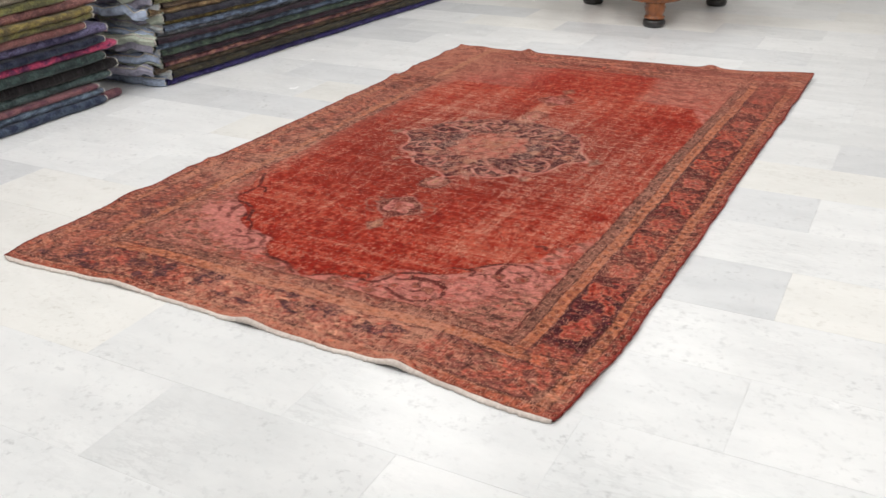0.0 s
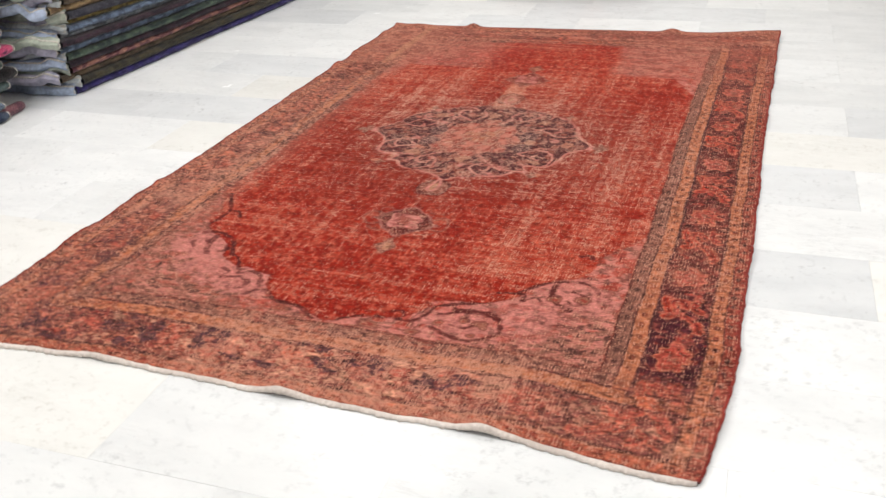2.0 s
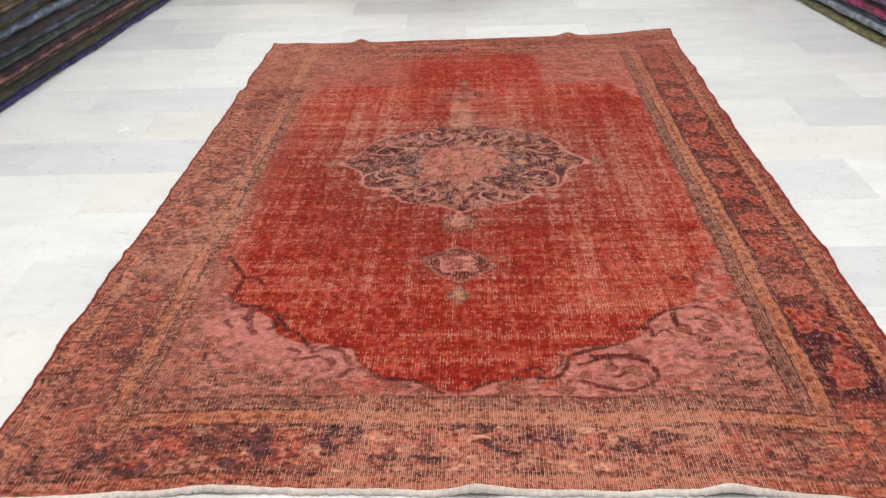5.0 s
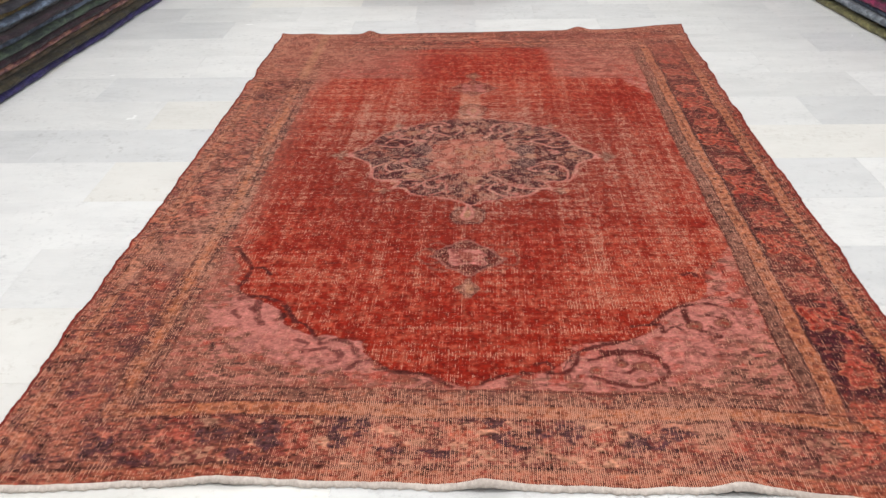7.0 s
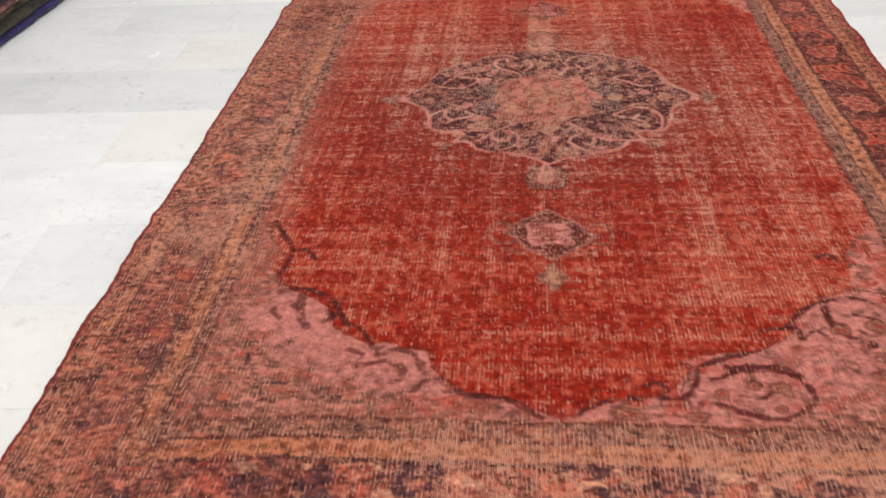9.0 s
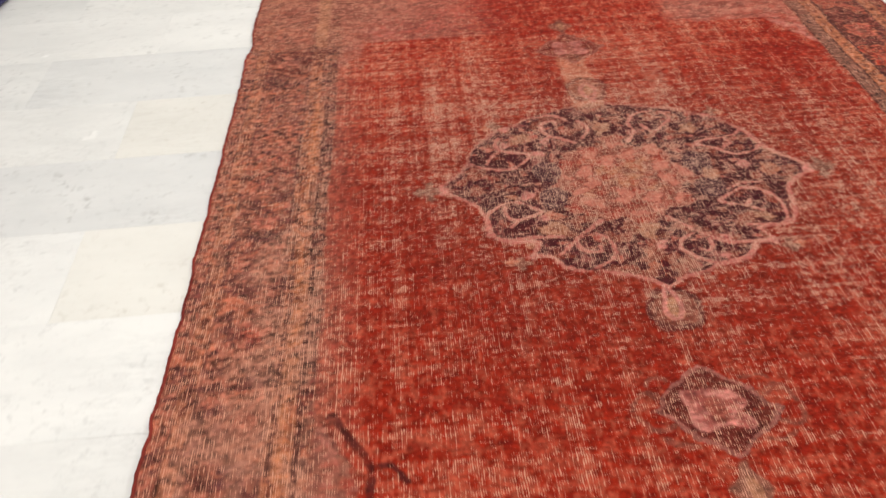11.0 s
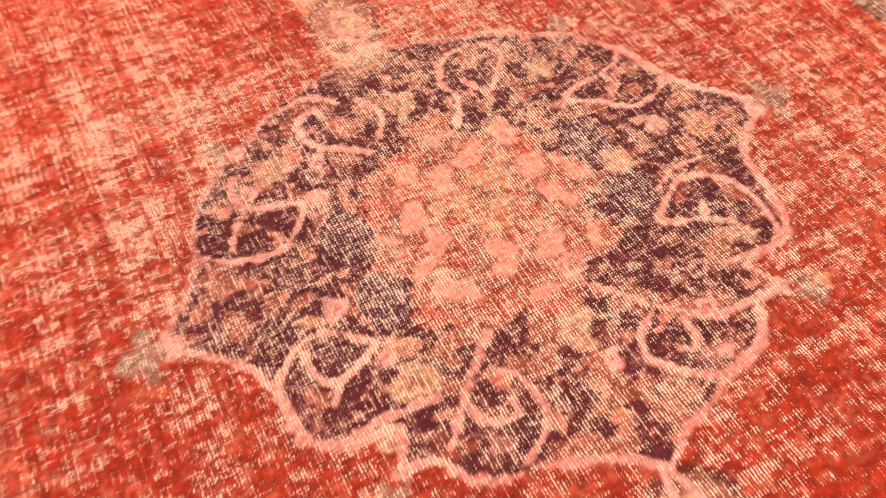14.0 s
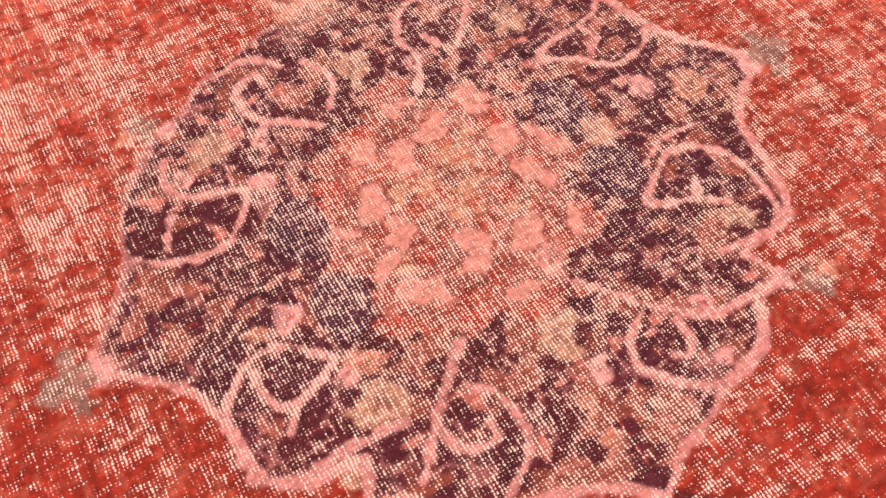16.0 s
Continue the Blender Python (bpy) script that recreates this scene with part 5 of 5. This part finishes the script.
            grid_mesh("bound_edge", cord, CREAM, base, "pale cotton bound edge", wrap=True)
            # a stitched loop of pale binding at the corner
            a = np.linspace(0, 2 * math.pi, 22)
            b_ = np.linspace(0, 2 * math.pi, 7, endpoint=False)
            rad_l = r * (0.62 + 0.25 * rnd.rand())
            lx, lz = cx + facing * (-0.018 + 0.8 * rad_l * np.cos(a)), r + lift + rad_l * np.sin(a)
            p3 = np.stack([lx[:, None] + np.cos(a)[:, None] * np.cos(b_) * 0.0035, np.full((22, 7), yy - oy - 0.012) + np.sin(b_)[None] * 0.004, lz[:, None] + np.sin(a)[:, None] * np.cos(b_) * 0.0035], -1)
            grid_mesh("bound_edge", p3, CREAM, base, "pale cotton bound edge", wrap=True)
            continue
        bm = bmesh.new()
        ring = [bm.verts.new((cx + facing * (p[0] - (0.0066 if p[0] > -3 * r else 0)), yy - oy, r * 0.8 + (r * 0.2 + p[1]) * 0.78 + lift)) for p in prof]
        bm.faces.new(ring)
        part("end_leaf", bm, end_mat or mat, base)
        for layer in range(layers):
            sc = 0.76 - layer * 0.3
            arm = 0.32 if layer == 0 else 0.3
            line = np.array([(-arm + (arm - r * 2) * q, -r * sc) for q in np.linspace(0, 1, 11)] + [(-r * 1.05 + 1.05 * r * sc * math.cos(a), r * sc * math.sin(a)) for a in np.linspace(-math.pi / 2, math.pi / 2, 10)]
                            + [(-r * 2 - (arm - r * 2) * q, r * sc) for q in np.linspace(0, 1, 11)])
            wob = plait * (np.sin(line[:, 0] * 55 + seed) + 0.6 * np.sin(line[:, 0] * 130 + layer + seed))
            rr = 0.0032 + 0.0006 * (layer == 0)
            a = np.linspace(0, 2 * math.pi, 7, endpoint=False)
            tx = np.gradient(line[:, 0])
            tz = np.gradient(line[:, 1])
            ln = np.hypot(tx, tz) + 1e-9
            nx_, nz_ = -tz / ln, tx / ln
            cxs, czs = cx + facing * (line[:, 0] - 0.006), r * 0.9 + line[:, 1] * 0.95 + wob + lift
            p3 = np.stack([cxs[:, None] + facing * nx_[:, None] * np.cos(a) * rr, np.full((len(line), 7), yy - oy) + sgn * (0.003 + np.sin(a)[None] * 0.005), np.maximum(czs[:, None] + nz_[:, None] * np.cos(a) * rr, 0.001 - z0)], -1)
            grid_mesh("bound_edge", p3, CREAM, base, "pale cotton bound edge", wrap=True)
    return tagged(base, label, "folded rug", group)


FOLD = {}


def dyed(name, a, b):
    if name not in FOLD:
        FOLD[name] = fold_cloth("fold_" + name, srgb(*a), srgb(*b))
    return FOLD[name]


COLOURS = {
    "slate_navy": ((38, 46, 68), (72, 84, 102)), "blue_grey": ((106, 120, 138), (66, 76, 94)), "plum": ((92, 58, 70), (128, 88, 92)),
    "teal_green": ((82, 98, 98), (50, 62, 64)), "black": ((18, 15, 18), (30, 26, 28)), "dark_green": ((62, 78, 76), (38, 48, 50)),
    "hot_pink": ((186, 72, 108), (86, 42, 76)), "ink": ((22, 26, 46), (52, 58, 76)), "purple": ((112, 108, 142), (72, 68, 98)),
    "terracotta": ((128, 88, 86), (108, 70, 70)), "moss": ((112, 106, 66), (74, 70, 54)), "mustard": ((132, 118, 70), (84, 74, 54)),
    "old_rose": ((148, 106, 102), (104, 70, 72)), "olive": ((128, 126, 80), (84, 84, 62)), "stone": ((158, 150, 134), (112, 108, 98)),
    "oxblood": ((118, 40, 38), (70, 28, 30)), "deep_violet": ((52, 46, 102), (34, 30, 72)), "olive_brown": ((62, 56, 42), (36, 34, 30)),
    "bark": ((96, 80, 64), (62, 52, 44)), "salmon": ((148, 104, 94), (80, 46, 58)), "maroon": ((48, 28, 40), (28, 20, 30)),
    "leaf_green": ((78, 94, 80), (44, 54, 56)), "steel_blue": ((108, 124, 148), (66, 76, 94)), "ash_blue": ((132, 140, 148), (88, 94, 104)),
    "tan": ((152, 130, 96), (104, 84, 64)), "charcoal": ((54, 54, 64), (34, 34, 44)), "magenta": ((150, 50, 90), (90, 34, 66)),
    "khaki": ((130, 126, 84), (94, 90, 62)), "mauve": ((128, 92, 124), (84, 56, 84)),
}
WORDS = {k: k.replace("_", " ") for k in COLOURS}


def stack(rows, face, slope, y0, y1, depth, facing, group, seed, jitter, end_mat=None, layers=2, plait=0.0, place="", ends=()):
    rnd = random.Random(seed)
    z = 0.0
    for i, (name, h) in enumerate(rows):
        a = y0 + rnd.uniform(-jitter, jitter)
        b = ends[i] if i < len(ends) else y1 + rnd.uniform(-jitter, jitter)
        folded_rug(face + (0.014 * facing if i == 0 else 0.0), slope, a, b, z, h, depth + rnd.uniform(-0.05, 0.05), dyed(name, *COLOURS[name]), seed * 50 + i, facing, end_mat[i % len(end_mat)] if end_mat else None,
                   "%s overdyed wool rug folded in %s" % (WORDS[name], place), group, layers, plait, seed, 3.0 if name == "hot_pink" else 1.0)
        z += h


PALE = (cloth("pale_blue_back", srgb(196, 210, 234), srgb(146, 158, 182), 60), cloth("pale_grey_back", srgb(218, 224, 224), srgb(160, 166, 172), 60),
        cloth("mauve_back", srgb(186, 182, 200), srgb(136, 136, 154), 60), cloth("pale_green_back", srgb(192, 200, 186), srgb(146, 152, 142), 60))
stack((("slate_navy", 0.040), ("blue_grey", 0.030), ("plum", 0.024), ("teal_green", 0.040), ("black", 0.050), ("dark_green", 0.042), ("hot_pink", 0.036),
       ("ink", 0.034), ("purple", 0.046), ("terracotta", 0.036), ("moss", 0.026), ("mustard", 0.030), ("old_rose", 0.044), ("olive", 0.032),
       ("stone", 0.042), ("ink", 0.028), ("oxblood", 0.046), ("slate_navy", 0.04), ("terracotta", 0.04)),
      -1.05, 0.0, -0.25, 1.39, 0.72, 1, "rugs of the near stack", 3, 0.075, place="a tall stack",
      ends=(1.333, 1.34, 1.31, 1.42, 1.455, 1.39, 1.485, 1.39, 1.445, 1.30, 1.355, 1.35, 1.405, 1.24, 1.37, 1.36, 1.35))
stack((("deep_violet", 0.034), ("olive_brown", 0.030), ("bark", 0.028), ("salmon", 0.026), ("maroon", 0.030), ("leaf_green", 0.028), ("steel_blue", 0.038),
       ("maroon", 0.026), ("ash_blue", 0.024), ("steel_blue", 0.026), ("mustard", 0.024), ("charcoal", 0.032), ("tan", 0.030), ("bark", 0.026), ("olive", 0.034),
       ("oxblood", 0.03), ("stone", 0.034), ("charcoal", 0.03), ("moss", 0.034)),
      -1.062, 0.058, 1.66, 5.3, 0.9, 1, "rugs of the long stack", 5, 0.045, PALE, 2, 0.0035, place="a long low stack")
stack((("khaki", 0.034), ("charcoal", 0.020), ("ash_blue", 0.030), ("slate_navy", 0.024), ("magenta", 0.032), ("maroon", 0.022), ("mauve", 0.034), ("charcoal", 0.026),
       ("purple", 0.034), ("salmon", 0.03), ("steel_blue", 0.034), ("plum", 0.03), ("stone", 0.034)),
      3.06, -0.114, 2.3, 5.2, 0.9, -1, "rugs of the opposite stack", 7, 0.03, place="an opposite stack")
# a small rolled remnant tucked under the near stack's end
bm = bmesh.new()
lathe(bm, ((0.004, -0.12), (0.017, -0.118), (0.021, -0.10), (0.022, 0.0), (0.021, 0.10), (0.018, 0.128), (0.003, 0.13)), 18)
roll = part("rolled_remnant", bm, dyed("plum", *COLOURS["plum"]), None, "", True)
roll.matrix_world = pose(-1.07, 1.335, 0.0215, 90, 0, 4)
tagged(roll, "small plum rolled rug remnant lying on the floor", "rug roll")

# ---- three-footed round table ----
TX, TY = 0.65, 4.41
table = empty("pedestal_table", TX, TY)
tagged(table, "round varnished walnut pedestal table on three bun feet", "table")
angles = [math.atan2(4.0 - TY, 0.777 - TX) + i * 2 * math.pi / 3 for i in range(3)]
bm = bmesh.new()
n = 72
rings = []
for z, grow in ((0.145, -0.02), (0.150, 0.0), (0.172, 0.008), (0.180, 0.0), (0.205, -0.004), (0.215, -0.02)):
    ring = []
    for i in range(n):
        t = 2 * math.pi * i / n
        lobe = max(math.cos(t - k) for k in angles)
        rad_ = 0.20 + 0.335 * max(0.0, (lobe - 0.5) / 0.5) ** 2.2 + grow
        ring.append(bm.verts.new((rad_ * math.cos(t), rad_ * math.sin(t), z)))
    rings.append(ring)
for a_, b_ in zip(rings, rings[1:]):
    for i in range(n):
        bm.faces.new((a_[i], a_[(i + 1) % n], b_[(i + 1) % n], b_[i]))
bm.faces.new(rings[0][::-1])
bm.faces.new(rings[-1])
part("plinth", bm, WOOD, table, "", False)
for k in angles:
    fx, fy = 0.47 * math.cos(k), 0.47 * math.sin(k)
    bm = bmesh.new()
    lathe(bm, ((0.050, 0.046), (0.062, 0.052), (0.064, 0.060), (0.055, 0.066), (0.052, 0.075), (0.060, 0.095), (0.064, 0.115), (0.058, 0.135), (0.066, 0.146)), 32, (fx, fy))
    leg = part("bun_foot", bm, WOOD, table, "", True)
    bm = bmesh.new()
    lathe(bm, ((0.056, 0.0), (0.064, 0.006), (0.069, 0.022), (0.066, 0.038), (0.056, 0.047)), 32, (fx, fy))
    part("foot_cap", bm, BLACK, leg, "black lacquered foot cap", True)
bm = bmesh.new()
lathe(bm, ((0.16, 0.214), (0.165, 0.23), (0.10, 0.26), (0.075, 0.33), (0.095, 0.42), (0.11, 0.47), (0.07, 0.55), (0.065, 0.62), (0.13, 0.68), (0.16, 0.715)), 40)
part("pedestal", bm, WOOD, table, "", True)
bm = bmesh.new()
lathe(bm, ((0.50, 0.714), (0.585, 0.72), (0.60, 0.732), (0.605, 0.745), (0.595, 0.755), (0.57, 0.758), (0.02, 0.759)), 64)
part("tabletop", bm, WOOD, table, "", False)

# ---- marble tiles, laid in half bond, slightly askew to the rug ----
TILE_L, TILE_W, JOINT, SKEW = 0.60, 0.2985, 0.0003, math.radians(1.36)
bm = bmesh.new()
hx, hy = (TILE_L - JOINT) / 2, (TILE_W - JOINT) / 2
e = 0.0003
low = [bm.verts.new((sx * hx, sy * hy, -0.012)) for sx, sy in ((-1, -1), (1, -1), (1, 1), (-1, 1))]
mid = [bm.verts.new((sx * hx, sy * hy, -e)) for sx, sy in ((-1, -1), (1, -1), (1, 1), (-1, 1))]
top = [bm.verts.new((sx * (hx - e), sy * (hy - e), 0.0)) for sx, sy in ((-1, -1), (1, -1), (1, 1), (-1, 1))]
for a_, b_ in ((low, mid), (mid, top)):
    for i in range(4):
        bm.faces.new((a_[i], a_[(i + 1) % 4], b_[(i + 1) % 4], b_[i]))
bm.faces.new(top)
tile_mesh = bpy.data.meshes.new("tile")
bm.to_mesh(tile_mesh)
bm.free()
tile_mesh.materials.append(MARBLE["white"])
KNOWN = {(2, 2): "grey", (4, 2): "grey", (6, 3): "grey", (-2, 1): "pale", (-1, 1): "white", (-1, 2): "pale", (1, 2): "white", (1, 3): "white", (0, 2): "pale",
         (0, 3): "white", (2, 3): "warm", (3, 2): "white", (3, 3): "white", (5, -1): "grey", (5, -2): "grey", (4, -1): "warm", (4, -2): "white", (6, -1): "warm", (7, -1): "grey",
         (-1, 0): "warm", (3, -1): "white", (2, -1): "white", (-2, 0): "white", (12, 1): "grey", (12, 0): "grey", (11, 1): "grey", (4, 3): "white", (5, 3): "warm"}
pick = random.Random(12)
far = bmesh.new()
turn_m = Matrix.Rotation(SKEW, 4, "Z")
for row in range(-12, 25):
    for colm in range(-6, 8):
        tone = KNOWN.get((row, colm)) or pick.choices(("white", "pale", "grey", "warm"), (5, 4, 2, 3))[0]
        lx = (0.95 if row % 2 == 0 else 0.65) + TILE_L * (colm - 0.5)
        ly = 0.307 + TILE_W * (row - 0.5)
        m = turn_m @ Matrix.Translation((lx, ly, 0))
        p = m.translation
        if not (X0 + 0.31 < p.x < X1 - 0.31 and Y0 + 0.17 < p.y < Y1 - 0.17):
            continue
        m = m @ pose(0, 0, 0, pick.uniform(-0.05, 0.05), pick.uniform(-0.03, 0.03), pick.uniform(-0.06, 0.06))
        if -1.3 < p.x < 3.0 and -1.2 < p.y < 5.6:
            ob = new("tile", tile_mesh)
            ob.material_slots[0].link = "OBJECT"
            ob.material_slots[0].material = MARBLE[tone]
            ob.parent = floor
            ob.matrix_world = m
        else:
            verts = [far.verts.new(m @ Vector(c)) for c in ((-hx, -hy, 0), (hx, -hy, 0), (hx, hy, 0), (-hx, hy, 0), (-hx, -hy, -0.01), (hx, -hy, -0.01), (hx, hy, -0.01), (-hx, hy, -0.01))]
            for f in ((0, 1, 2, 3), (0, 4, 5, 1), (1, 5, 6, 2), (2, 6, 7, 3), (3, 7, 4, 0)):
                far.faces.new([verts[i] for i in f])
rest = part("outer_tiles", far, MARBLE["pale"], floor)
tagged(rest, "", "", "", "stuff")
